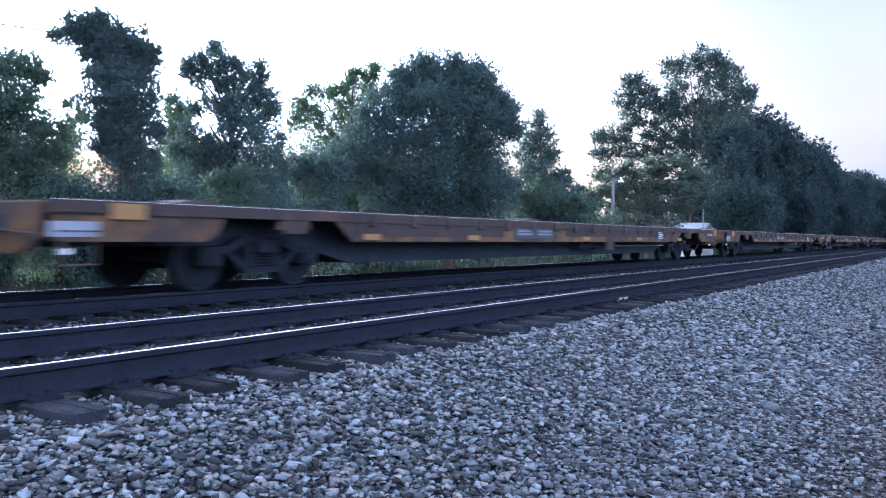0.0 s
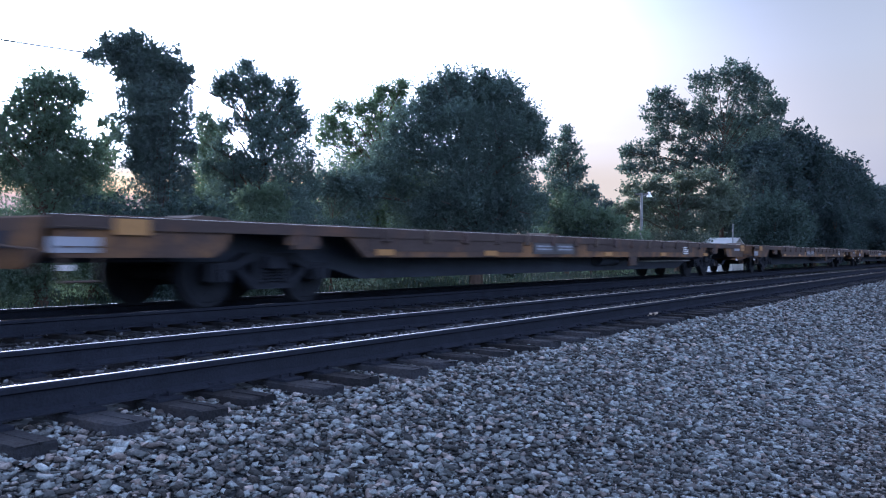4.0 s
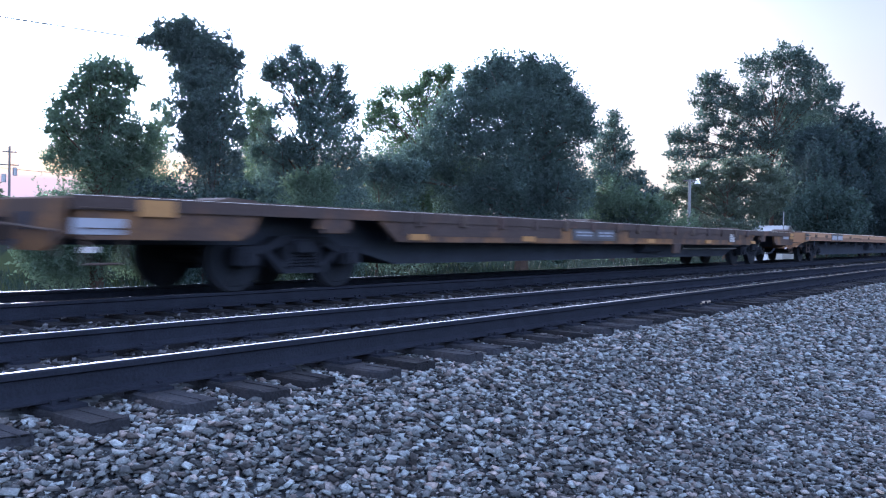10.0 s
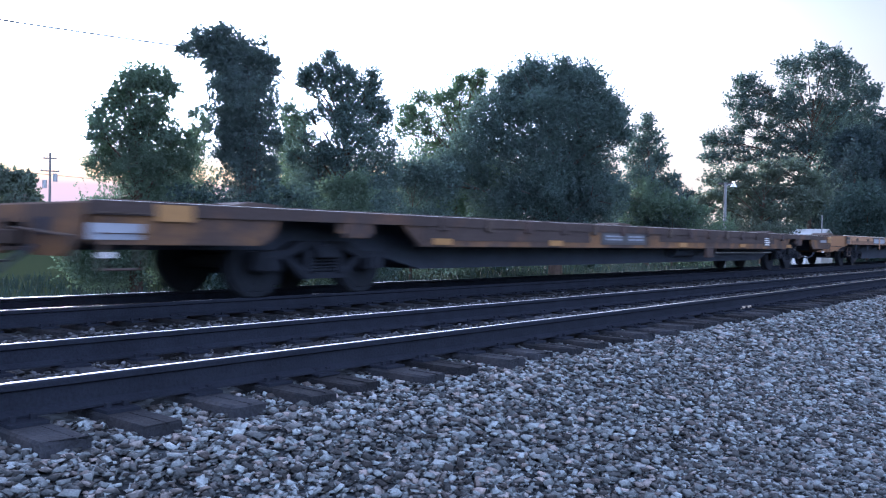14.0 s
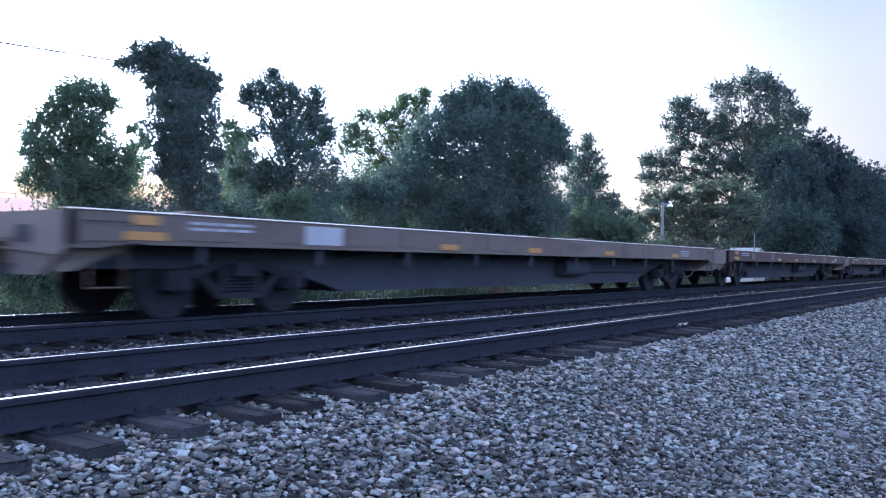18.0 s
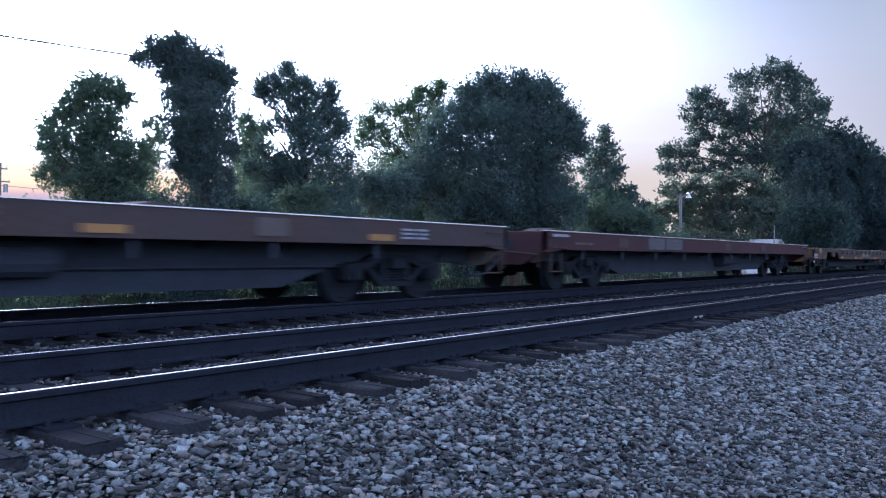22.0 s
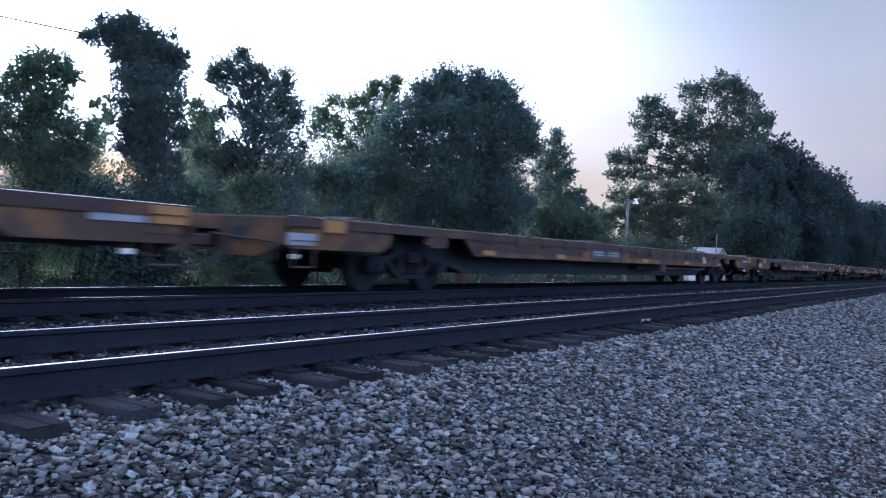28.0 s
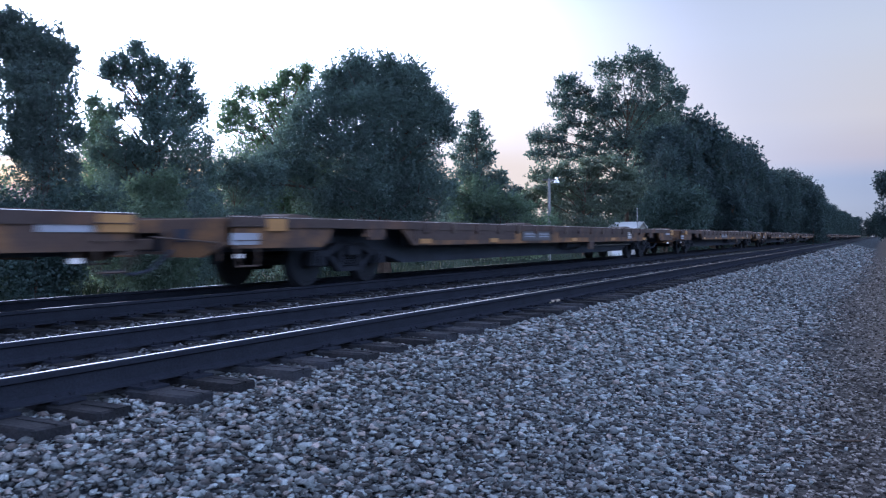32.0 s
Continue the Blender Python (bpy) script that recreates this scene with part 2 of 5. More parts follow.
def leaf_material(name, base, through_light=0.35, vary=0.12):
    m = material(name, base, 0.7, 0, 0.15, 0.4, 3.0, 0, per_island=vary)
    nt = m.node_tree
    b = nt.nodes["Principled BSDF"]
    b.inputs["Specular IOR Level"].default_value = 0.15
    out = nt.nodes["Material Output"]
    tr = nt.nodes.new("ShaderNodeBsdfTranslucent")
    src = b.inputs["Base Color"].links[0].from_socket
    warm = nt.nodes.new("ShaderNodeVectorMath")
    warm.operation = "MULTIPLY"
    warm.inputs[1].default_value = (1.18, 1.34, 0.92)
    nt.links.new(src, warm.inputs[0])
    nt.links.new(warm.outputs[0], tr.inputs["Color"])
    mx = nt.nodes.new("ShaderNodeMixShader")
    mx.inputs[0].default_value = through_light
    nt.links.new(b.outputs[0], mx.inputs[1])
    nt.links.new(tr.outputs[0], mx.inputs[2])
    nt.links.new(mx.outputs[0], out.inputs["Surface"])
    return m


M_STONE = material("ballast_stone", (0.122, 0.141, 0.147), 0.66, 0, 0.5, 16, 90, 0.5, per_island=0.93, kinds=(0.156, 0.138, 0.129))
M_STONE_ONE = material("ballast_stone_single", (0.122, 0.140, 0.145), 0.66, 0, 0.5, 16, 90, 0.5, per_object=0.85, kinds=(0.156, 0.138, 0.129))
M_BEDSTONE = material("track_bed_stone", (0.066, 0.070, 0.076), 0.8, 0, 0.45, 16, 90, 0.5, per_island=0.9)
M_DIRTSTONE = material("road_stone", (0.132, 0.124, 0.116), 0.85, 0, 0.4, 14, 90, 0.4, per_island=0.85)
M_GRASS = leaf_material("grass_blades", (0.024, 0.040, 0.036), 0.12, 0.1)
M_TIE = material("creosoted_wood", (0.018, 0.020, 0.025), 0.92, 0, 0.45, 5, 45, 0.6, stain=(0.030, 0.030, 0.034), stain_at=0.6, per_object=0.4)
# near-black rail sides, blue mixed in to stand for lens haze
M_RAIL = material("rail_rust_hazed", (0.018, 0.021, 0.030), 0.9, 0.0, 0.3, 4, 50, 0.3)
M_RAIL.node_tree.nodes["Principled BSDF"].inputs["Specular IOR Level"].default_value = 0.03
M_RAILTOP = material("rail_polished", (0.90, 0.90, 0.90), 0.16, 1.0, 0.05, 2, 80, 0.0)
M_STEEL = material("rusty_steel", (0.055, 0.040, 0.033), 0.75, 0.2, 0.35, 3, 40, 0.3)
# steel below the cars: darkened for shade there, tinted blue for lens haze
M_TRUCK = material("shaded_cast_steel", (0.013, 0.016, 0.023), 0.92, 0.0, 0.3, 3, 30, 0.3)
M_WHEEL = material("wheel_steel", (0.012, 0.015, 0.021), 0.9, 0.0, 0.3, 3, 30, 0.2)
M_SILL = material("black_underframe", (0.031, 0.038, 0.054), 0.92, 0.0, 0.25, 2, 25, 0.25, stain=(0.028, 0.032, 0.043), stain_at=0.62)
M_OLDYELLOW = material("faded_yellow_paint", (0.138, 0.078, 0.037), 0.75, 0, 0.3, 1.1, 25, 0.15, stain=(0.056, 0.040, 0.034), stain_at=0.49)
M_RUSTBROWN = material("brown_rusted_paint", (0.046, 0.036, 0.034), 0.8, 0, 0.35, 1.2, 25, 0.2, stain=(0.080, 0.049, 0.035), stain_at=0.58)
M_YELLOW = material("yellow_paint", (0.26, 0.142, 0.068), 0.6, 0, 0.16, 0.8, 25, 0.08, stain=(0.20, 0.110, 0.060), stain_at=0.58)
M_BRIGHT = material("yellow_panel", (0.25, 0.135, 0.040), 0.6, 0, 0.2, 2, 25, 0.05)
M_RED = material("red_oxide_paint", (0.046, 0.023, 0.027), 0.75, 0, 0.2, 0.8, 25, 0.1, stain=(0.036, 0.022, 0.025), stain_at=0.6)
M_BROWN = material("dark_brown_paint", (0.050, 0.040, 0.042), 0.75, 0, 0.25, 0.8, 25, 0.15, stain=(0.056, 0.040, 0.038), stain_at=0.52)
M_GREYBROWN = material("grey_brown_paint", (0.074, 0.063, 0.062), 0.7, 0, 0.25, 0.9, 25, 0.15, stain=(0.060, 0.047, 0.042), stain_at=0.55)
# yellow with the shade of the lower sill put into its colour
M_SHADED_YELLOW = material("shaded_yellow_paint", (0.155, 0.096, 0.064), 0.75, 0, 0.2, 1.2, 25, 0.15, stain=(0.10, 0.066, 0.050), stain_at=0.6)
# end sills paler than the sides: the light on them is in the colour
M_ENDGREY = material("lit_end_paint", (0.150, 0.138, 0.136), 0.75, 0, 0.25, 1.2, 25, 0.15, stain=(0.085, 0.072, 0.066), stain_at=0.56)
M_DIMPLATE = material("slate_panel", (0.058, 0.062, 0.075), 0.65, 0, 0.25, 3, 30, 0.05)
M_PLATE = material("stencil_panel", (0.035, 0.036, 0.040), 0.6, 0, 0.15, 3, 30, 0.05)
M_WHITE = material("white_paint", (0.62, 0.62, 0.63), 0.6, 0, 0.15, 3, 30, 0.05)
M_LABEL = material("pale_blue_panel", (0.22, 0.24, 0.29), 0.6, 0, 0.2, 3, 30, 0.05)
# bright metal that stands in for the sky glint on car edges
M_EDGE = material("glint_steel_edge", (0.88, 0.87, 0.86), 0.3, 1.0, 0.25, 0.9, 30, 0.05, stain=(0.35, 0.28, 0.22), stain_at=0.62)
M_DECK = material("deck_steel", (0.16, 0.12, 0.10), 0.6, 0.3, 0.35, 1.5, 30, 0.3)
M_BARK = material("bark", (0.075, 0.055, 0.042), 0.95, 0, 0.35, 2, 18, 0.8)
M_PALEWOOD = material("pale_split_wood", (0.36, 0.31, 0.25), 0.85, 0, 0.3, 20, 90, 0.3)
M_POLE = material("weathered_pole", (0.14, 0.138, 0.14), 0.9, 0, 0.25, 2, 30, 0.3)
M_GREYPOLE = material("grey_pole", (0.17, 0.18, 0.19), 0.8, 0, 0.2, 2, 30, 0.1)
M_GALV = material("galvanised_steel", (0.30, 0.31, 0.33), 0.6, 0.3, 0.15, 4, 40, 0.05)
M_SHED = material("white_sheet_metal", (0.72, 0.74, 0.76), 0.45, 0, 0.1, 1, 20, 0.05)
M_WALL = material("shed_wall", (0.45, 0.45, 0.43), 0.7, 0, 0.15, 1, 20, 0.05)
M_LAMP = material("lamp_glass", (0.75, 0.76, 0.78), 0.25, 0, 0.05, 4, 40, 0)
M_WIRE = material("cable", (0.03, 0.03, 0.03), 0.6, 0, 0.1, 4, 40, 0)
# dark leaf greens pushed towards blue to imitate haze
M_LEAF_DARK = leaf_material("leaf_dark", (0.088, 0.126, 0.130), 0.5, 0.06)
M_LEAF_VINE = leaf_material("leaf_vine", (0.094, 0.128, 0.135), 0.5, 0.06)
M_LEAF_MID = leaf_material("leaf_mid", (0.108, 0.150, 0.124), 0.6, 0.08)
M_LEAF_LIGHT = leaf_material("leaf_light", (0.112, 0.158, 0.110), 0.6)
M_LEAF_PALE = leaf_material("leaf_pale", (0.098, 0.126, 0.108), 0.4)
# undergrowth leaves darkened in colour for the shade near the ground
M_LEAF_UNDER = leaf_material("leaf_undergrowth_shaded", (0.052, 0.080, 0.080), 0.4)
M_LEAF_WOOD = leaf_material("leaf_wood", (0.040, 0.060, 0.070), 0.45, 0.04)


def ground_material():
    """Grey ballast by the tracks, browner road gravel away from them, grass beyond: told apart by where they lie."""
    m = material("ground", (0.2, 0.2, 0.2), 0.95, 0, 0.3, 3, 40, 0)
    m.node_tree.nodes["Principled BSDF"].inputs["Specular IOR Level"].default_value = 0.0
    nt = m.node_tree
    n, l = nt.nodes, nt.links
    b = n["Principled BSDF"]
    tc = n.new("ShaderNodeTexCoord")
    vor = n.new("ShaderNodeTexVoronoi")
    vor.inputs["Scale"].default_value = 17
    l.new(tc.outputs["Object"], vor.inputs["Vector"])
    fine = n.new("ShaderNodeTexNoise")
    fine.inputs["Scale"].default_value, fine.inputs["Detail"].default_value = 45, 4
    l.new(tc.outputs["Object"], fine.inputs["Vector"])
    wob = n.new("ShaderNodeTexNoise")
    wob.inputs["Scale"].default_value, wob.inputs["Detail"].default_value = 0.7, 6
    l.new(tc.outputs["Object"], wob.inputs["Vector"])
    sep = n.new("ShaderNodeSeparateXYZ")
    l.new(tc.outputs["Object"], sep.inputs[0])
    across = n.new("ShaderNodeMath")
    across.operation = "MULTIPLY_ADD"
    l.new(wob.outputs["Fac"], across.inputs[0])
    across.inputs[1].default_value = 1.6
    l.new(sep.outputs["X"], across.inputs[2])
    # darker than the stones on it: painted shade for the gaps between them
    grey = n.new("ShaderNodeValToRGB")
    grey.color_ramp.elements[0].color, grey.color_ramp.elements[1].color = (0.018, 0.020, 0.022, 1), (0.085, 0.098, 0.106, 1)
    sepc = n.new("ShaderNodeSeparateColor")
    l.new(vor.outputs["Color"], sepc.inputs[0])
    l.new(sepc.outputs[0], grey.inputs[0])
    brown = n.new("ShaderNodeValToRGB")
    brown.color_ramp.elements[0].color, brown.color_ramp.elements[1].color = (0.042, 0.037, 0.033, 1), (0.150, 0.134, 0.116, 1)
    l.new(fine.outputs["Fac"], brown.inputs[0])
    grass = n.new("ShaderNodeValToRGB")
    grass.color_ramp.elements[0].color, grass.color_ramp.elements[1].color = (0.022, 0.032, 0.018, 1), (0.05, 0.065, 0.032, 1)
    l.new(fine.outputs["Fac"], grass.inputs[0])

    def step(lo, hi):
        s = n.new("ShaderNodeMapRange")
        s.inputs[1].default_value, s.inputs[2].default_value = lo, hi
        l.new(across.outputs[0], s.inputs[0])
        return s.outputs[0]

    def mix(fac, a, c):
        x = n.new("ShaderNodeMix")
        x.data_type = "RGBA"
        l.new(fac, x.inputs["Factor"])
        l.new(a, x.inputs["A"])
        l.new(c, x.inputs["B"])
        return x.outputs["Result"]

    c = mix(step(-11.6, -10.9), grass.outputs[0], grey.outputs[0])
    c = mix(step(-0.7, 0.5), c, brown.outputs[0])
    c = mix(step(4.6, 5.6), c, grass.outputs[0])
    l.new(c, b.inputs["Base Color"])
    bn = n.new("ShaderNodeBump")
    bn.inputs["Strength"].default_value, bn.inputs["Distance"].default_value = 0.9, 0.03
    l.new(vor.outputs["Distance"], bn.inputs["Height"])
    bn.invert = True
    l.new(bn.outputs[0], b.inputs["Normal"])
    return m


M_GROUND = ground_material()


# ---- building helpers ----
def part(name, bm, mat, parent=None, label="", at=None):
    me = bpy.data.meshes.new(name)
    bm.to_mesh(me)
    bm.free()
    me.materials.append(mat)
    ob = new(name, me)
    if parent is not None:
        ob.parent = parent
    if at is not None:
        ob.matrix_basis = at
    if label:
        ob["label"] = label
    return ob


def share(name, me, parent, at):
    ob = new(name, me)
    ob.parent = parent
    ob.matrix_basis = at
    return ob


def raw(name, verts, faces, mat, parent=None, smooth=False):
    me = bpy.data.meshes.new(name)
    me.from_pydata(verts, [], faces)
    me.materials.append(mat)
    if smooth:
        me.polygons.foreach_set("use_smooth", [True] * len(me.polygons))
    me.update()
    ob = new(name, me)
    if parent is not None:
        ob.parent = parent
    return ob


def box(bm, lo, hi, bevel=0.0):
    m = Matrix.Translation([(a + b) / 2 for a, b in zip(lo, hi)]) @ Matrix.Diagonal([abs(b - a) for a, b in zip(lo, hi)] + [1])
    geom = bmesh.ops.create_cube(bm, size=1, matrix=m)
    if bevel:
        edges = list({e for v in geom["verts"] for e in v.link_edges})
        bmesh.ops.bevel(bm, geom=edges, offset=bevel, segments=1, affect="EDGES")
    return bm


def boxes(*items, bevel=0.0):
    bm = bmesh.new()
    for lo, hi in items:
        box(bm, lo, hi, bevel)
    return bm


def prism(bm, outline, axis, lo, hi):
    """A solid with the outline (two other axes, in order) drawn out along axis from lo to hi."""
    def place(p, d):
        q = list(p)
        q.insert("xyz".index(axis), d)
        return q
    a = [bm.verts.new(place(p, lo)) for p in outline]
    b = [bm.verts.new(place(p, hi)) for p in outline]
    n = len(outline)
    bm.faces.new(a)
    bm.faces.new(b[::-1])
    for i in range(n):
        bm.faces.new((a[i], b[i], b[(i + 1) % n], a[(i + 1) % n]))
    bmesh.ops.recalc_face_normals(bm, faces=bm.faces)
    return bm


def tube(bm, a, b, r0, r1=None, seg=10):
    a, b = Vector(a), Vector(b)
    r1 = r0 if r1 is None else r1
    m = Matrix.Translation((a + b) / 2) @ (b - a).to_track_quat("Z", "Y").to_matrix().to_4x4()
    bmesh.ops.create_cone(bm, cap_ends=True, segments=seg, radius1=r0, radius2=r1, depth=(b - a).length, matrix=m)
    return bm


def sweep(bm, pts, r, seg=6):
    """One unbroken tube through the points."""
    rings = []
    pts = [Vector(q) for q in pts]
    for i, q in enumerate(pts):
        d = (pts[min(i + 1, len(pts) - 1)] - pts[max(i - 1, 0)]).normalized()
        a = d.orthogonal().normalized()
        b = d.cross(a)
        rings.append([bm.verts.new(q + (a * math.cos(k * 2 * math.pi / seg) + b * math.sin(k * 2 * math.pi / seg)) * r) for k in range(seg)])
    for u, v in zip(rings, rings[1:]):
        shift = min(range(seg), key=lambda k: (v[k].co - u[0].co).length)
        for k in range(seg):
            bm.faces.new((u[k], u[(k + 1) % seg], v[(k + 1 + shift) % seg], v[(k + shift) % seg]))
    bm.faces.new(rings[0][::-1])
    bm.faces.new(rings[-1])
    bmesh.ops.recalc_face_normals(bm, faces=bm.faces)
    return bm


def empty(name, at=None):
    ob = new(name)
    if at is not None:
        ob.matrix_basis = at
    return ob

# ---- the ground, one sheet to the horizon ----
NEAR_TRACK, FAR_TRACK, GAUGE = -5.37, -9.37, 1.50


PROFILE_X = [-2500, -60, -16, -13.6, -12.2, -11.6, -8.0, -7.6, -7.2, -6.7, -6.5, -6.15, -6.0, -4.75, -4.6, -3.95, -3.7, -2.15, -1.5, 1.0, 6.0, 60, 2500]
PROFILE_Z = [-1.0, -0.9, -0.85, -0.8, -0.45, -0.225, -0.205, -0.20, -0.215, -0.235, -0.245, -0.225, -0.185, -0.185, -0.22, -0.245, -0.265, -0.72, -0.82, -0.84, -0.86, -0.9, -1.0]


def heights(x):
    """Height of the ground across the tracks: field, ditch, track beds, ballast shoulder, road."""
    return np.interp(x, PROFILE_X, PROFILE_Z)


def build_ground():
    xs = [-2500, -900, -300, -120, -60, -35, -22, -16] + list(np.arange(-15, 3.01, 0.3)) + [4, 6, 9, 15, 30, 60, 150, 400, 1000, 2500]
    ys = [-2500, -600, -150, -50, -20, -10, -5] + list(np.arange(-2, 40, 0.5)) + list(np.arange(40, 120, 4)) + [150, 200, 300, 500, 900, 1600, 3000]
    verts, faces = [], []
    for y in ys:
        for x in xs:
            w = noise.noise((x * 0.45, y * 0.45, 0.3)) * 0.05 + noise.noise((x * 1.7, y * 1.7, 5.1)) * 0.02
            k = 1.0 if 3 < x < 30 or -60 < x < -12 else 0.3 if x > -3.6 else 0.15
            verts.append((x, y, float(heights(x)) + w * k - 0.035))
    nx = len(xs)
    for j in range(len(ys) - 1):
        for i in range(nx - 1):
            a = j * nx + i
            faces.append((a, a + 1, a + nx + 1, a + nx))
    ob = raw("ground", verts, faces, M_GROUND, smooth=True)
    return tagged(ob, "grey crushed-stone ballast shoulder, gravel road and rough grass", "ground", kind="structure")


ground = build_ground()


# ---- the two tracks ----
def rail_outline(cx):
    h = [(-0.07, -0.172), (0.07, -0.172), (0.07, -0.16), (0.012, -0.135), (0.010, -0.05), (0.036, -0.038), (0.036, -0.012), (0.031, -0.005), (0.024, -0.0035), (-0.024, -0.0035), (-0.031, -0.005), (-0.036, -0.012), (-0.036, -0.038), (-0.010, -0.05), (-0.012, -0.135), (-0.07, -0.16)]
    return [(cx + a, b) for a, b in h]


TIE_STEP, TIE_LONG = 0.512, 2.60


def tie_mesh(seed):
    rng = random.Random(seed)
    bm = bmesh.new()
    box(bm, (-TIE_LONG / 2, -0.115, -0.175), (TIE_LONG / 2, 0.115, 0.0), 0.012)
    for v in bm.verts:
        v.co.x += rng.uniform(-0.02, 0.02)
        v.co.y += rng.uniform(-0.006, 0.006)
        v.co.z += rng.uniform(-0.006, 0.004)
    # a split along the grain at the end
    x0 = TIE_LONG / 2 - rng.uniform(0.25, 0.5)
    y0 = rng.uniform(-0.05, 0.05)
    box(bm, (x0, y0 - 0.004, -0.01), (TIE_LONG / 2 + 0.006, y0 + 0.004, 0.0025))
    me = bpy.data.meshes.new("tie")
    bm.to_mesh(me)
    bm.free()
    me.materials.append(M_TIE)
    return me


def build_track(name, cx, y_near, y_far, label):
    track = tagged(empty(name, pose(cx, 0, 0)), label, "railway track", kind="structure")
    for side in (-1, 1):
        bm = prism(bmesh.new(), rail_outline(side * GAUGE / 2), "y", -120, 840)
        bmesh.ops.recalc_face_normals(bm, faces=bm.faces)
        rail = part("rail", bm, M_RAIL, track)
        crown = [(-0.0145, -0.0060), (-0.013, -0.0030), (-0.0095, -0.0015), (-0.005, -0.0005), (0.0, 0.0)]
        crown = [(side * GAUGE / 2 + a, b) for a, b in crown + [(-a, b) for a, b in crown[-2::-1]]]
        part("running_surface", prism(bmesh.new(), crown, "y", -120, 840), M_RAILTOP, rail, "polished shining rail top")
    ties = [tie_mesh(i) for i in range(6)]
    plate = boxes(((-0.18, -0.095, 0.0), (0.18, 0.095, 0.018)))
    for sx in (-0.10, 0.10):
        for sy in (-0.05, 0.05):
            box(plate, (sx - 0.014, sy - 0.014, 0.01), (sx + 0.014, sy + 0.014, 0.045))
    plate_me = bpy.data.meshes.new("tie_plate")
    plate.to_mesh(plate_me)
    plate.free()
    plate_me.materials.append(M_RAIL)
    rng = random.Random(11 if cx == NEAR_TRACK else 12)
    y = y_near
    while y < y_far:
        at = pose(rng.uniform(-0.05, 0.05), y + rng.uniform(-0.03, 0.03), -0.19 + rng.uniform(-0.006, 0.004), 0, 0, rng.uniform(-1.6, 1.6))
        tie = share("tie", ties[rng.randrange(6)], track, at)
        for side in (-1, 1):
            share("tie_plate", plate_me, tie, pose(side * GAUGE / 2, 0, 0.0))
        y += TIE_STEP
    verts, faces = [], []
    rest = [y_near - TIE_STEP * (k + 1) for k in range(120)]
    while y < 420:
        rest.append(y)
        y += TIE_STEP
    for y in rest:
        x0, x1 = -TIE_LONG / 2 + rng.uniform(-0.05, 0.05), TIE_LONG / 2 + rng.uniform(-0.05, 0.05)
        b = len(verts)
        verts += [(x, yy, z) for x in (x0, x1) for yy in (y - 0.11, y + 0.11) for z in (-0.36, -0.19)]
        faces += [(b + i for i in f) for f in ((0, 1, 3, 2), (4, 6, 7, 5), (0, 4, 5, 1), (2, 3, 7, 6), (1, 5, 7, 3))]
    tagged(raw("far_ties", verts, [tuple(f) for f in faces], M_TIE, track), "dark wooden ties along the distant track", kind="stuff")
    return track


near_track = build_track("track_near", NEAR_TRACK, 0.187, 62, "empty railway track with shiny rails on creosoted wooden ties")
far_track = build_track("track_far", FAR_TRACK, 0.1, 40, "railway track under the passing freight train")

# ---- meshes of very many small pieces ----
def many(name, verts, corners, mat, parent=None, smooth=False):
    """One mesh of equal-sided faces: verts (n, 3) and corners (m, 3 or 4)."""
    me = bpy.data.meshes.new(name)
    n, (k, c) = len(verts), corners.shape
    me.vertices.add(n)
    me.vertices.foreach_set("co", np.asarray(verts, np.float32).ravel())
    me.loops.add(k * c)
    me.loops.foreach_set("vertex_index", corners.astype(np.int32).ravel())
    me.polygons.add(k)
    me.polygons.foreach_set("loop_start", np.arange(0, k * c, c, dtype=np.int32))
    me.polygons.foreach_set("use_smooth", np.full(k, smooth))
    me.materials.append(mat)
    me.update(calc_edges=True)
    ob = new(name, me)
    if parent is not None:
        ob.parent = parent
    return ob


def turns(rng, n):
    """n random rotations."""
    q = rng.normal(size=(n, 4))
    q /= np.linalg.norm(q, axis=1)[:, None]
    w, x, y, z = q.T
    return np.stack([1 - 2 * (y * y + z * z), 2 * (x * y - w * z), 2 * (x * z + w * y), 2 * (x * y + w * z), 1 - 2 * (x * x + z * z), 2 * (y * z - w * x), 2 * (x * z - w * y), 2 * (y * z + w * x), 1 - 2 * (x * x + y * y)], axis=1).reshape(n, 3, 3)


def leaves(name, rng, points, size, mat, parent, droop=0.0):
    """A pointed, slightly folded leaf of four corners at every point."""
    n = len(points)
    shape = np.array([(0, -0.55, 0), (0.33, -0.02, 0.09), (0, 0.55, -0.05), (-0.33, -0.02, 0.09)])
    s = size * rng.uniform(0.65, 1.35, n)
    v = np.einsum("nij,kj->nki", turns(rng, n), shape) * s[:, None, None]
    v[:, :, 2] -= droop * s[:, None]
    v = v + points[:, None, :]
    return many(name, v.reshape(-1, 3), np.arange(4 * n).reshape(n, 4), mat, parent)


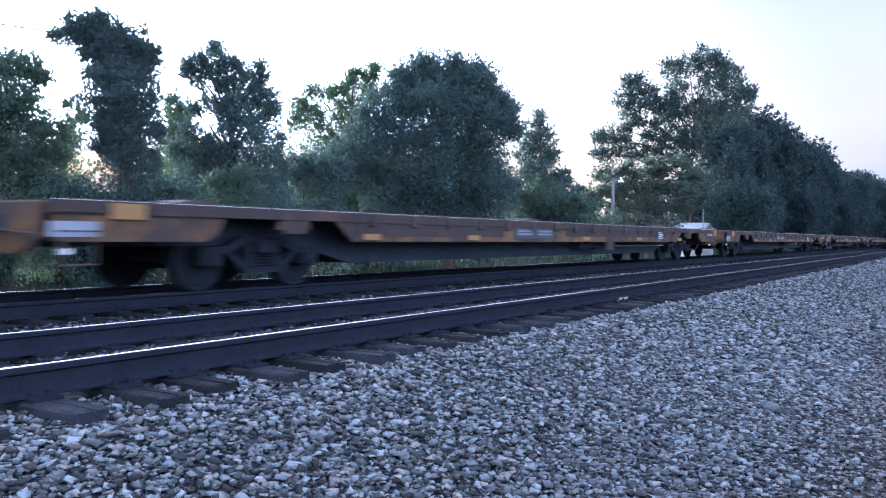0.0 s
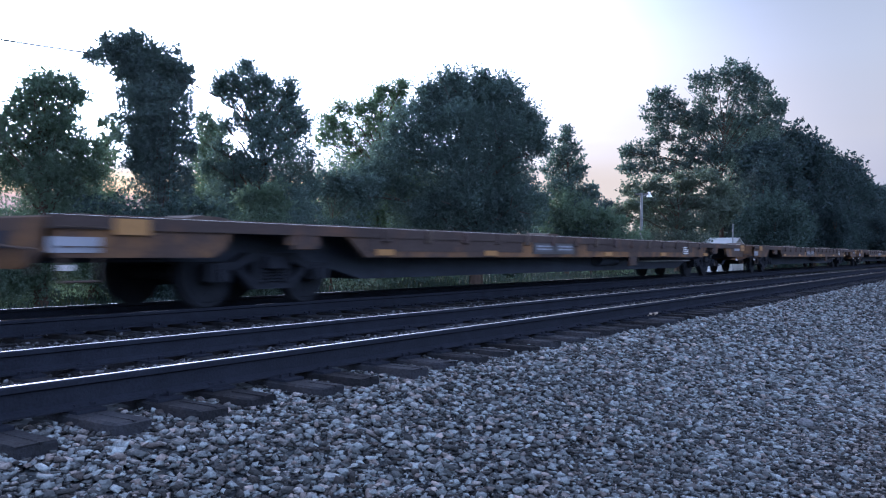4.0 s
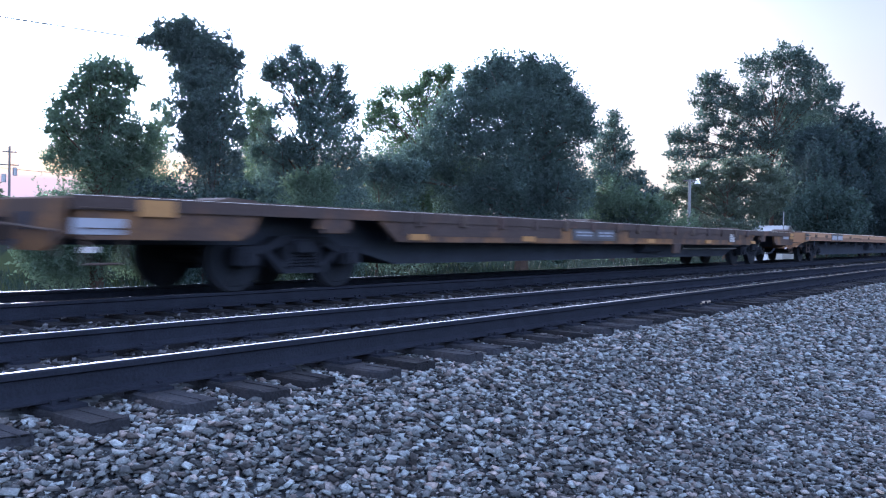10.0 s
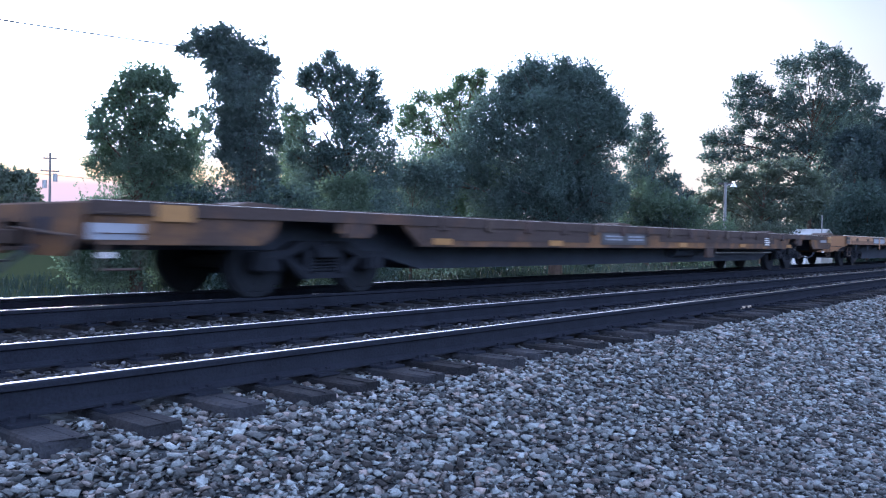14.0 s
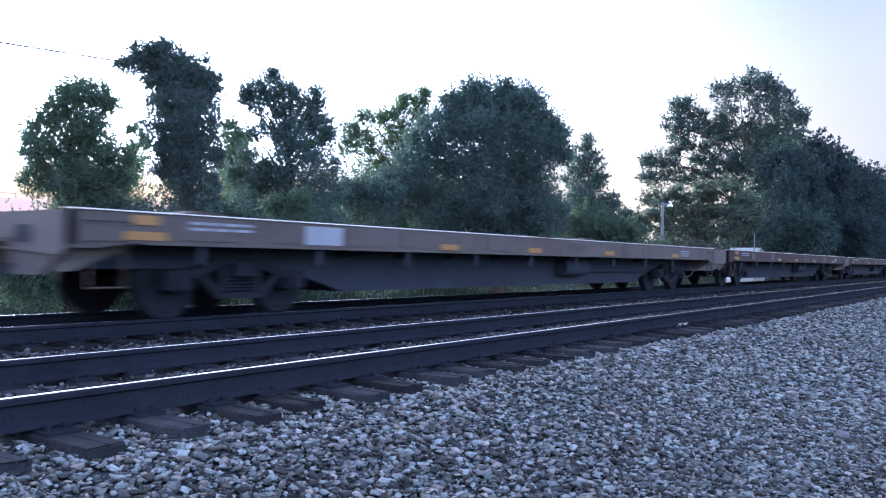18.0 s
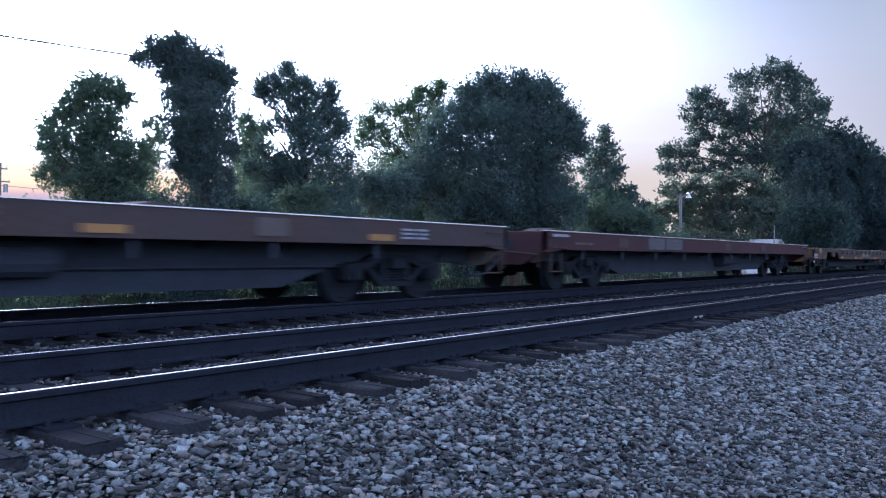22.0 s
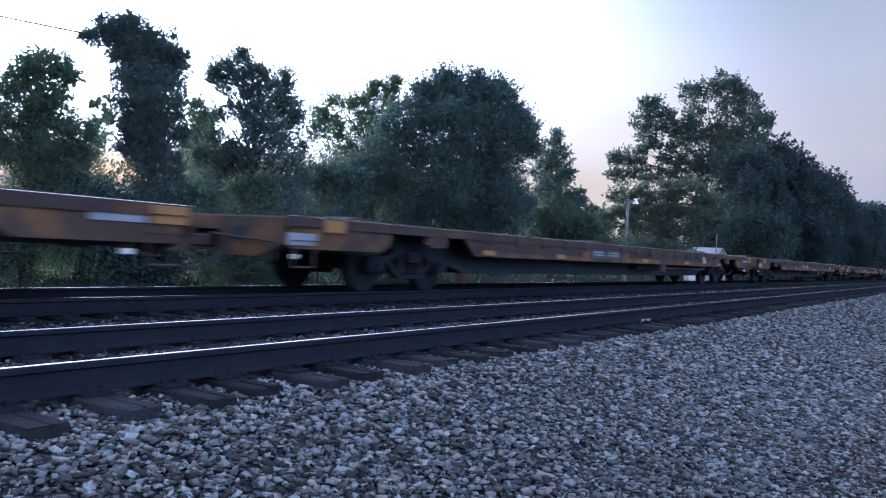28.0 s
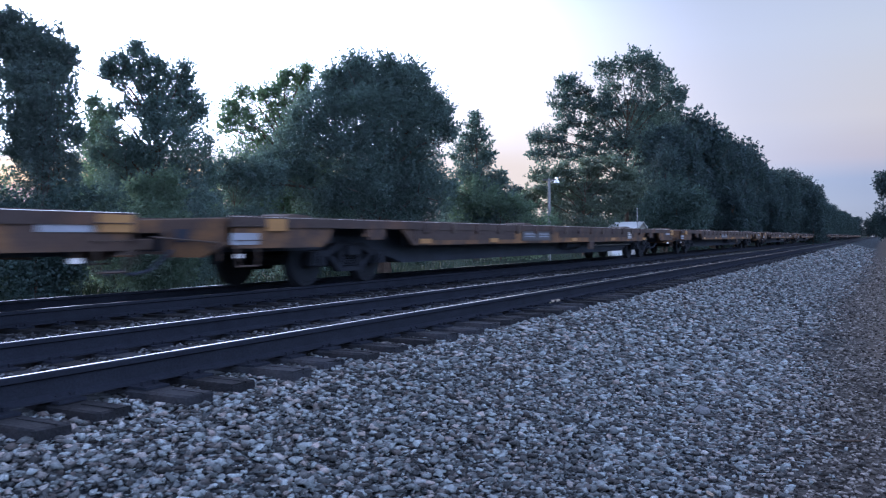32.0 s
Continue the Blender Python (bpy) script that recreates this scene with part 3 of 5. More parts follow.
def crown_points(rng, blobs, leaf, dense, feather, twig, lift=0.5, flat=1.0):
    """Leaf places: a filled crown of round masses (x, y, z, radius), and leafy twigs that stand out of its surface."""
    b = np.array(blobs, float)
    pts = []
    for x, y, z, r in b:
        n = int(17.5 * dense * (r / leaf) ** 2) + 4
        d = rng.normal(size=(n, 3))
        d *= (r * rng.random((n, 1)) ** 0.42) / np.linalg.norm(d, axis=1)[:, None]
        pts.append(d * (1, 1, flat) + (x, y, z))
        k = int(feather * 9 * (r / twig) ** 2 * 0.4 + feather * 5)
        if k:
            d = rng.normal(size=(k, 3))
            d[:, 2] = d[:, 2] * 0.8 + 0.35
            d /= np.linalg.norm(d, axis=1)[:, None]
            a = d * (1, 1, flat) * r * 0.9 + (x, y, z)
            d += (0, 0, lift)
            d /= np.linalg.norm(d, axis=1)[:, None]
            s = twig * rng.uniform(0.35, 1.2, k)
            t = np.linspace(0.0, 1.0, 11)
            p = a[:, None, :] + d[:, None, :] * (s[:, None] * t)[:, :, None]
            p += rng.normal(size=p.shape) * (0.5 * leaf * (1.25 - t))[None, :, None]
            pts.append(p.reshape(-1, 3))
    pts = np.concatenate(pts)
    return pts[pts[:, 2] > 0.02]


def limbs(rng, blobs, height, thick, base_z=0.0):
    """A tapered, slightly crooked trunk and limbs that reach into the masses of the crown."""
    bm = bmesh.new()
    trunk = [Vector((0, 0, base_z - 0.15))]
    for i in range(1, 6):
        k = i / 5
        trunk.append(Vector((rng.normal() * 0.03 * height * k * 0.5, rng.normal() * 0.03 * height * k * 0.5, base_z + height * k)))
    for i in range(5):
        tube(bm, trunk[i], trunk[i + 1], thick * (1 - 0.15 * i) * (1.35 if i == 0 else 1), thick * (1 - 0.15 * (i + 1)), 8)
    for x, y, z, r in blobs:
        k = min(max((z - r * 0.6) / height * 0.75, 0.15), 0.98)
        i = min(int(k * 5), 4)
        a = trunk[i].lerp(trunk[i + 1], k * 5 - i)
        tip = Vector((x, y, z + r * 0.3))
        mid = a.lerp(tip, 0.5) + Vector((0, 0, 0.08 * (tip - a).length))
        t = thick * 0.42 * (1 - 0.5 * k)
        tube(bm, a, mid, t, t * 0.7, 6)
        tube(bm, mid, tip, t * 0.7, t * 0.2, 6)
        for _ in range(3):
            e = tip + Vector(rng.normal(size=3).tolist()) * r * 0.6
            tube(bm, mid.lerp(tip, 0.4), e, t * 0.35, t * 0.1, 5)
    return bm


GROUND_BACK = -0.88


def tree(name, spec, mat, label, leaf, seed, dense=1.0, feather=1.0, twig=0.35, category="tree", thick=0.16, depth=0.5, group="", droop=0.0, lower=True, lumps=4, lift=0.5, flat=1.0):
    x, y, turn, masses = spec
    rng = np.random.default_rng(seed)
    thing = tagged(empty(name, pose(x, y, GROUND_BACK, 0, 0, turn)), label, category, group)
    span = max(abs(a) for a, _, _ in masses)
    blobs = [(a, rng.uniform(-0.6, 1) * depth * min(span, 2.2 * r), z - GROUND_BACK, r * 0.92) for a, z, r in masses]
    # smaller lumps on every mass break its outline
    for a, d, z, r in list(blobs):
        for _ in range(lumps):
            t, u = rng.uniform(0, 6.28), rng.uniform(-0.25, 1.0)
            w = math.sqrt(max(0, 1 - u * u))
            blobs.append((a + r * math.cos(t) * w * 0.85, d + r * math.sin(t) * w * 0.85, z + r * u * 0.85, r * rng.uniform(0.2, 0.36)))
    if lower:
        # boughs down to the ground
        low = min(z - GROUND_BACK for _, z, _ in masses)
        blobs += [(rng.uniform(-0.8, 0.8) * span, rng.uniform(-0.5, 0.7) * span, low * rng.uniform(0.25, 0.75), max(low * 0.36, 0.45)) for _ in range(7)]
    top = max(z - GROUND_BACK for _, z, _ in masses)
    part("trunk", limbs(rng, blobs[:len(masses)], top * 0.8, thick), M_BARK, thing)
    leaves("crown", rng, crown_points(rng, blobs, leaf, dense, feather, twig, lift, flat), leaf, mat, thing, droop)
    return thing


# ---- trees behind the tracks: place, turn, and the masses of each crown (aside, height, radius) ----
TREES = {
    "left_tree": (-21.49, 12.32, 59.6, [(0.07, 5.12, 0.37), (0.51, 5.16, 0.35), (-0.26, 4.83, 0.4), (0.28, 4.56, 0.66), (-0.54, 4.39, 0.42), (0.82, 4.79, 0.27), (-0.87, 3.95, 0.46), (-0.2, 3.89, 0.7), (0.53, 3.94, 0.68), (-1.0, 3.37, 0.39), (-0.48, 3.15, 0.69), (0.3, 3.09, 0.85), (0.97, 3.34, 0.55), (-0.89, 2.66, 0.56), (0.02, 2.44, 0.79), (0.9, 2.48, 0.69), (1.3, 2.82, 0.41)]),
    "vine": (-20.97, 15.78, 52.5, [(-1.02, 6.79, 0.38), (-1.4, 6.6, 0.42), (-1.72, 6.38, 0.34), (-1.98, 6.28, 0.18), (-0.63, 6.63, 0.49), (-1.06, 6.25, 0.49), (-0.4, 6.22, 0.62), (0.04, 6.29, 0.49), (0.41, 6.01, 0.37), (-0.23, 5.62, 0.85), (0.3, 5.54, 0.55), (-0.1, 4.87, 1.01), (-0.06, 4.07, 1.01), (-0.02, 3.32, 0.97), (-0.01, 2.56, 0.91), (-0.85, 5.95, 0.5), (-0.6, 5.9, 0.55), (-1.25, 6.45, 0.36), (-0.55, 5.3, 0.55), (-0.55, 4.6, 0.55), (-0.5, 3.9, 0.55), (-0.4, 3.2, 0.55)]),
    "tree3": (-19.87, 18.59, 46.3, [(-0.54, 6.39, 0.24), (-0.93, 6.06, 0.32), (-1.24, 5.92, 0.22), (-1.36, 5.68, 0.16), (-0.17, 6.1, 0.37), (-0.47, 5.75, 0.52), (-0.97, 5.53, 0.35), (0.14, 5.58, 0.46), (0.23, 5.96, 0.13), (0.96, 6.01, 0.12), (0.93, 5.69, 0.28), (0.61, 5.31, 0.54), (1.13, 5.11, 0.46), (0.03, 5.06, 0.59), (-0.58, 4.77, 0.35), (-1.08, 4.59, 0.24), (0.3, 4.46, 0.78), (1.01, 4.48, 0.68), (1.4, 4.75, 0.28), (-1.22, 3.85, 0.32), (0.29, 3.53, 0.92), (1.15, 3.62, 0.75), (-0.43, 3.51, 0.48), (-0.85, 3.31, 0.51), (-1.57, 3.29, 0.43), (-1.08, 2.63, 0.74), (0.19, 2.61, 0.89), (1.16, 2.76, 0.81)]),
    "light_tree": (-27.03, 33.66, 38.4, [(-2.6, 7.25, 0.55), (-1.82, 7.91, 0.44), (-1.07, 8.01, 0.4), (-0.4, 7.94, 0.44), (0.1, 9.02, 0.28), (0.19, 8.43, 0.48), (0.89, 8.89, 0.44), (1.23, 9.24, 0.24), (0.95, 8.2, 0.59), (-2.0, 6.76, 0.75), (-0.81, 6.88, 0.89), (0.27, 7.1, 0.99), (-2.78, 6.35, 0.59), (-1.58, 5.58, 0.99), (-0.2, 5.61, 1.19)]),
    "round_tree": (-18.64, 29.78, 31.5, [(-0.3, 7.19, 1.31), (-1.74, 6.92, 1.29), (0.85, 6.85, 1.3), (-2.69, 5.79, 1.32), (-0.59, 5.55, 1.72), (1.16, 5.48, 1.63), (1.91, 5.88, 1.14), (-3.16, 4.42, 1.41), (-0.89, 3.79, 1.72), (1.34, 3.8, 1.5), (-4.61, 3.6, 1.3), (-5.75, 2.93, 1.0), (-2.05, 7.3, 0.5), (-1.11, 7.89, 0.59), (0.32, 7.93, 0.55), (1.2, 7.6, 0.5), (2.3, 6.05, 0.42), (2.66, 5.08, 0.42), (0.2, 2.4, 1.5), (2.0, 2.6, 1.1), (1.2, 1.4, 1.3), (-2.6, 2.3, 1.4), (-1.0, 7.3, 1.05), (-0.9, 2.6, 1.5), (0.6, 3.4, 1.6)]),
    "cone_tree": (-26.07, 54.14, 25.4, [(-0.15, 9.35, 0.27), (-0.2, 8.81, 0.54), (0.08, 7.92, 0.76), (-0.71, 7.74, 0.65), (0.31, 6.84, 0.97), (-1.01, 6.66, 0.87), (0.89, 6.38, 0.48), (-0.09, 5.44, 1.3), (1.33, 5.22, 0.48), (1.96, 4.71, 0.32), (-1.15, 5.17, 0.95), (0.76, 4.57, 0.86)]),
    "bush_b": (-17.23, 16.28, 45.9, [(0.2, 2.24, 0.45), (-0.2, 1.93, 0.53), (0.42, 1.86, 0.34), (-0.52, 2.14, 0.27)]),
    "layered_tree": (-23.98, 72.17, 18.1, [(-3.8, 6.19, 1.04), (-1.9, 6.56, 1.14), (0.44, 6.88, 1.14), (2.5, 7.28, 0.94), (3.63, 6.1, 1.25), (-3.31, 5.09, 1.56), (-0.48, 5.36, 1.77), (1.83, 5.34, 1.77), (4.09, 4.65, 1.56), (-5.23, 3.94, 1.35), (-1.4, 3.69, 2.6), (2.3, 3.69, 2.6)]),
    "big_tree": (-26.05, 93.47, 15.4, [(1.28, 20.73, 1.4), (-0.62, 20.15, 1.58), (2.5, 19.95, 1.56), (3.63, 18.94, 1.46), (-2.46, 19.44, 1.33), (4.39, 17.4, 1.63), (5.29, 16.14, 1.45), (1.9, 17.41, 2.0), (-1.73, 17.18, 1.67), (5.94, 16.39, 0.68), (-5.89, 18.03, 1.35), (-7.22, 18.19, 1.0), (-7.48, 16.41, 1.26), (-5.85, 15.83, 1.44), (-6.92, 14.47, 1.18), (-4.79, 17.21, 0.89), (-3.8, 11.95, 0.89), (-4.84, 10.17, 1.17), (0.42, 15.01, 1.58), (3.43, 14.47, 2.5), (-9.26, 12.2, 1.19), (-10.42, 12.15, 0.83), (-7.93, 11.65, 1.18), (-10.64, 10.51, 0.73), (-9.14, 10.13, 1.27), (-6.57, 10.21, 1.17), (0.27, 12.13, 1.97), (2.37, 11.04, 2.86)]),
    "big_tree_lower": [(-3.65, 14.97, 1.09), (-2.46, 14.09, 1.34), (-3.82, 13.3, 0.84), (-2.04, 11.99, 1.42), (-2.99, 10.34, 1.34), (-4.26, 16.05, 0.93), (-1.69, 14.89, 1.42), (-1.23, 10.09, 1.58), (-5.12, 12.29, 0.76), (-6.02, 13.8, 0.85), (-7.63, 13.0, 0.94), (-2.49, 15.76, 1.17)],
    "shrub_c": (-15.41, 70.34, 12.1, [(-0.59, 4.49, 1.26), (0.57, 3.17, 1.73), (-1.66, 3.16, 1.57), (1.9, 2.94, 1.33)]),
    "gap_trees": (-22.23, 24.65, 41.6, [(-0.24, 2.93, 0.9), (1.1, 2.57, 0.99), (-1.12, 2.2, 0.9), (0.31, 3.46, 0.68), (1.43, 3.25, 0.77), (-0.58, 3.33, 0.59)]),
    "fill_a": (-24.6, 15.9, 56.6, [(0.3, 4.74, 0.18), (0.39, 4.3, 0.25), (0.25, 3.91, 0.28), (0.5, 3.6, 0.31), (0.14, 3.46, 0.3), (0.6, 4.5, 0.18)]),
    "fill_e": (-24.0, 20.6, 48.9, [(-0.63, 5.25, 0.31), (-0.49, 4.86, 0.37), (-0.21, 4.59, 0.37), (-0.64, 4.37, 0.4), (-0.77, 3.83, 0.45), (-0.33, 3.96, 0.4), (-0.53, 5.53, 0.2), (-0.03, 4.99, 0.23)]),
    "fill_b": (-30.85, 25.82, 49.7, [(-0.17, 5.99, 0.66), (0.36, 5.08, 0.82), (-0.28, 4.4, 0.93), (0.11, 3.22, 1.31), (1.15, 2.98, 1.09), (-0.53, 2.94, 1.09)]),
    "fill_c": (-23.7, 53.05, 23.7, [(-2.13, 4.11, 1.1), (-2.81, 3.06, 1.26), (-0.96, 3.15, 1.09), (0.56, 2.64, 0.93), (1.85, 2.7, 0.82), (-3.54, 3.84, 0.79)]),
    "fill_d": (-19.54, 14.35, 53.2, [(-0.75, 1.7, 0.49), (0.75, 1.7, 0.49), (1.52, 1.67, 0.49), (-1.47, 1.68, 0.49), (-0.0, 1.43, 0.62)]),
    "far_left": (-83.07, 35.44, 66.7, [(-0.05, 5.91, 0.86), (-1.11, 5.64, 0.98), (1.43, 5.54, 0.74)]),
}
tree("young_tree", TREES["left_tree"], M_LEAF_MID, "young leafy green tree at the edge of the lot", 0.068, 1, 1.5, 2.6, 0.42, lift=0.2)
tree("light_tree", TREES["light_tree"], M_LEAF_LIGHT, "light green broad-leaved tree behind the others", 0.115, 4, 0.9, 2.0, 0.55)
tree("round_tree", TREES["round_tree"], M_LEAF_DARK, "large dense dark green tree with a round crown", 0.108, 5, 1.9, 1.6, 0.50, thick=0.25, depth=0.3, lift=1.1)
tree("ragged_tree", TREES["tree3"], M_LEAF_DARK, "dark green tree with a ragged open top", 0.072, 3, 1.1, 1.9, 0.36, lift=0.6)
tree("pointed_tree", TREES["cone_tree"], M_LEAF_DARK, "narrow dark green pointed tree", 0.16, 6, 0.9, 1.5, 0.6, lift=0.1)
tree("green_bush", TREES["bush_b"], M_LEAF_MID, "small light green bush below the ragged tree", 0.075, 8, 1.1, 1.4, 0.3, "bush", 0.04, group="bushes by the line")
tree("green_bush", TREES["gap_trees"], M_LEAF_DARK, "dark green undergrowth between the trees", 0.11, 9, 0.8, 1.0, 0.35, "bush", 0.05, group="bushes by the line")
tree("layered_tree", TREES["layered_tree"], M_LEAF_PALE, "pale green tree with layered spreading boughs", 0.20, 10, 0.85, 0.9, 0.9, thick=0.18, lift=-0.1, lumps=14, flat=0.45)
tree("tall_tree", (*TREES["big_tree"][:3], TREES["big_tree"][3] + TREES["big_tree_lower"]), M_LEAF_DARK, "tall dark tree with sky showing through its crown", 0.24, 11, 0.85, 1.3, 0.8, thick=0.30, lower=False, depth=0.3)
tree("green_bush", TREES["shrub_c"], M_LEAF_UNDER, "green shrub at the foot of the wood", 0.22, 12, 1.0, 1.2, 0.8, "bush", 0.06, group="bushes by the line", lift=1.0)
tree("distant_tree", TREES["far_left"], M_LEAF_PALE, "distant green tree top", 0.45, 13, 0.9, 1.0, 0.7, thick=0.2)
tree("thin_tree", TREES["fill_a"], M_LEAF_MID, "thin sapling with sparse leaves", 0.08, 14, 0.35, 1.5, 0.35)
tree("thin_tree", TREES["fill_b"], M_LEAF_LIGHT, "sparse light green tree behind the overgrown pole", 0.11, 15, 0.4, 1.2, 0.4)
tree("thin_tree", TREES["fill_e"], M_LEAF_MID, "sparse green sapling beside the ragged tree", 0.09, 18, 0.4, 1.5, 0.4)
tree("green_bush", TREES["fill_c"], M_LEAF_MID, "green undergrowth below the pointed tree", 0.18, 16, 0.9, 1.2, 0.6, "bush", 0.06, group="bushes by the line")
tree("green_bush", TREES["fill_d"], M_LEAF_UNDER, "dark undergrowth round the overgrown pole", 0.10, 17, 0.6, 1.0, 0.35, "bush", 0.05, group="bushes by the line")


def vine_pole():
    """A leaning pole grown over with vines, heavy at the top."""
    x, y, turn, masses = TREES["vine"]
    rng = np.random.default_rng(2)
    thing = tagged(empty("vine_covered_pole", pose(x, y, GROUND_BACK, 0, 0, turn)), "tall pole overgrown by dark green vines with a drooping top", "vine-covered pole")
    part("pole", tube(bmesh.new(), (0, 0, -0.2), (-0.1, 0, 7.2), 0.16, 0.11), M_POLE, thing)
    blobs = [(a, rng.uniform(-0.25, 0.25), z - GROUND_BACK, r * 0.95) for a, z, r in masses]
    blobs += [(0.0, 0.0, z, 0.95) for z in (0.5, 1.2, 2.0)]
    for a, d, z, r in list(blobs):
        for _ in range(4):
            t, u = rng.uniform(0, 6.28), rng.uniform(-0.4, 0.8)
            blobs.append((a + 0.9 * r * math.cos(t), d + 0.9 * r * math.sin(t), z + r * u, r * rng.uniform(0.16, 0.28)))
    pts = crown_points(rng, blobs, 0.074, 1.5, 1.6, 0.22, 0.1)
    # thin strands hanging below the drooping top
    strand = [(a, rng.uniform(-0.2, 0.2), z - GROUND_BACK, r) for a, z, r in [(-1.27, 5.38, 0.14), (-1.13, 5.1, 0.21), (-1.17, 4.58, 0.25), (-1.06, 4.01, 0.27), (-0.97, 3.45, 0.3), (-1.37, 4.68, 0.11), (-1.35, 3.89, 0.16)]]
    pts = np.concatenate([pts, crown_points(rng, strand, 0.07, 0.7, 1.6, 0.2, -0.6)])
    leaves("vine_leaves", rng, pts, 0.074, M_LEAF_VINE, thing, 0.3)
    for _ in range(14):
        a = rng.uniform(0, 6.28)
        stem = tube(bmesh.new(), (0.5 * math.cos(a), 0.5 * math.sin(a), 0), (0.25 * math.cos(a + 1), 0.25 * math.sin(a + 1), 6.5), 0.025, 0.012, 5)
        part("vine_stem", stem, M_BARK, thing)
    return thing


vine_pole()


def wood_edge():
    """The wall of dark trees along the line: a few different trees, repeated with turn and size."""
    kinds = []
    for k in range(5):
        rng = np.random.default_rng(40 + k)
        thing = tagged(empty("wood_edge_tree"), "dark green tree in the dense wood along the line", "tree", "trees of the wood along the line")
        blobs = []
        for i in range(16):
            z = rng.uniform(0.1, 0.98)
            w = 4.2 * math.sin(min(1, 0.35 + z * 0.9) * 2.4) if z < 0.97 else 1
            a = rng.uniform(0, 6.28)
            blobs.append((math.cos(a) * w * 0.55, math.sin(a) * w * 0.55, z * 15.2, rng.uniform(1.7, 2.6)))
        blobs += [(0, 0, 14.6, 1.7), (0.8, -0.6, 13, 2.2), (0, 0, 8, 3.2), (0, 0, 4, 3.4)]
        part("trunk", limbs(rng, blobs[:10], 12.5, 0.28), M_BARK, thing)
        pts = crown_points(rng, blobs, 0.44, 0.8, 0.2, 1.1)
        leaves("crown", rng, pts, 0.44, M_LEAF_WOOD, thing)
        kinds.append(thing)
    rng = random.Random(5)
    y, i = 84.0, 0
    while y < 780:
        for row in range(2 if y > 104 else 1):
            s = rng.uniform(0.92, 1.06) * float(np.interp(y, [84, 108, 140, 180, 260, 380, 780], [0.66, 1.02, 0.98, 0.90, 1.0, 0.86, 0.9]))
            if row:
                s *= 1.12
            m = pose(-20.2 - row * 6.5 + rng.uniform(-1.2, 1.2), y + row * 3 + rng.uniform(-1, 1), GROUND_BACK, 0, 0, rng.uniform(0, 360))
            if i < 5:
                ob = kinds[i]
                ob.matrix_basis = m
            else:
                ob = copy_thing(kinds[rng.randrange(5)], m)
            ob.scale = (s, s, s * rng.uniform(0.95, 1.1))
            i += 1
        y += 5.6 + y * 0.012
    # a low wood across the field behind, and an unseen row behind the road, added to block low eastern light
    back = []
    for k in range(22):
        a = radians(4 + k * 2.35)
        d = 118 - 34 * math.sin(a) + rng.uniform(-6, 6)
        back.append((-math.sin(a) * d, math.cos(a) * d, rng.uniform(0.36, 0.5)))
    for k in range(24):
        back.append((38 + rng.uniform(-2, 3), -75 + k * 8.2, rng.uniform(0.5, 0.7)))
    for x, yy, s in back:
        ob = copy_thing(kinds[rng.randrange(5)], pose(x, yy, GROUND_BACK, 0, 0, rng.uniform(0, 360)))
        ob.scale = (s, s, s)
    # a belt of tall trees closes the view at the far end of the line
    for k in range(34):
        back_row = copy_thing(kinds[rng.randrange(5)], pose(-130 + k * 9 + rng.uniform(-3, 3), 850 + rng.uniform(0, 14), GROUND_BACK, 0, 0, rng.uniform(0, 360)))
        f = rng.uniform(1.15, 1.45)
        back_row.scale = (f * 1.3, f * 1.3, f)
    # one tree on the other side of the line, far ahead
    for x, yy, s in ((0.9, 150, 0.74), (9.5, 171, 0.85), (12, 196, 0.9)):
        ob = copy_thing(kinds[1], pose(x, yy, GROUND_BACK, 0, 0, 70 + x * 9))
        ob.scale = (s, s, s)
        tagged(ob, "dark green tree beside the gravel road", "tree", "trees by the road")


wood_edge()

# ---- the freight train: empty flatcars; car space: y = 0 at the leading end, z = 0 on the rails ----
HALF = 1.46
WHEEL_R = 0.42
wheelsets = []
cars = []


def wheelset_mesh():
    bm = bmesh.new()
    tube(bm, (-1.05, 0, 0), (1.05, 0, 0), 0.085, seg=12)
    for s in (-1, 1):
        x = s * GAUGE / 2
        tube(bm, (x - 0.055, 0, 0), (x + 0.055, 0, 0), WHEEL_R, seg=32)
        tube(bm, (x - s * 0.085, 0, 0), (x - s * 0.055, 0, 0), WHEEL_R + 0.026, seg=32)
        tube(bm, (x + s * 0.05, 0, 0), (x + s * 0.065, 0, 0), WHEEL_R - 0.05, WHEEL_R - 0.07, 32)
        tube(bm, (x + s * 0.06, 0, 0), (x + s * 0.13, 0, 0), 0.15, 0.12, 16)
        for k in range(3):
            a = k * 2.094
            tube(bm, (x + s * 0.055, 0.25 * math.cos(a), 0.25 * math.sin(a)), (x + s * 0.068, 0.25 * math.cos(a), 0.25 * math.sin(a)), 0.035, seg=8)
    me = bpy.data.meshes.new("wheelset")
    bm.to_mesh(me)
    bm.free()
    me.materials.append(M_WHEEL)
    return me


WHEELSET = wheelset_mesh()


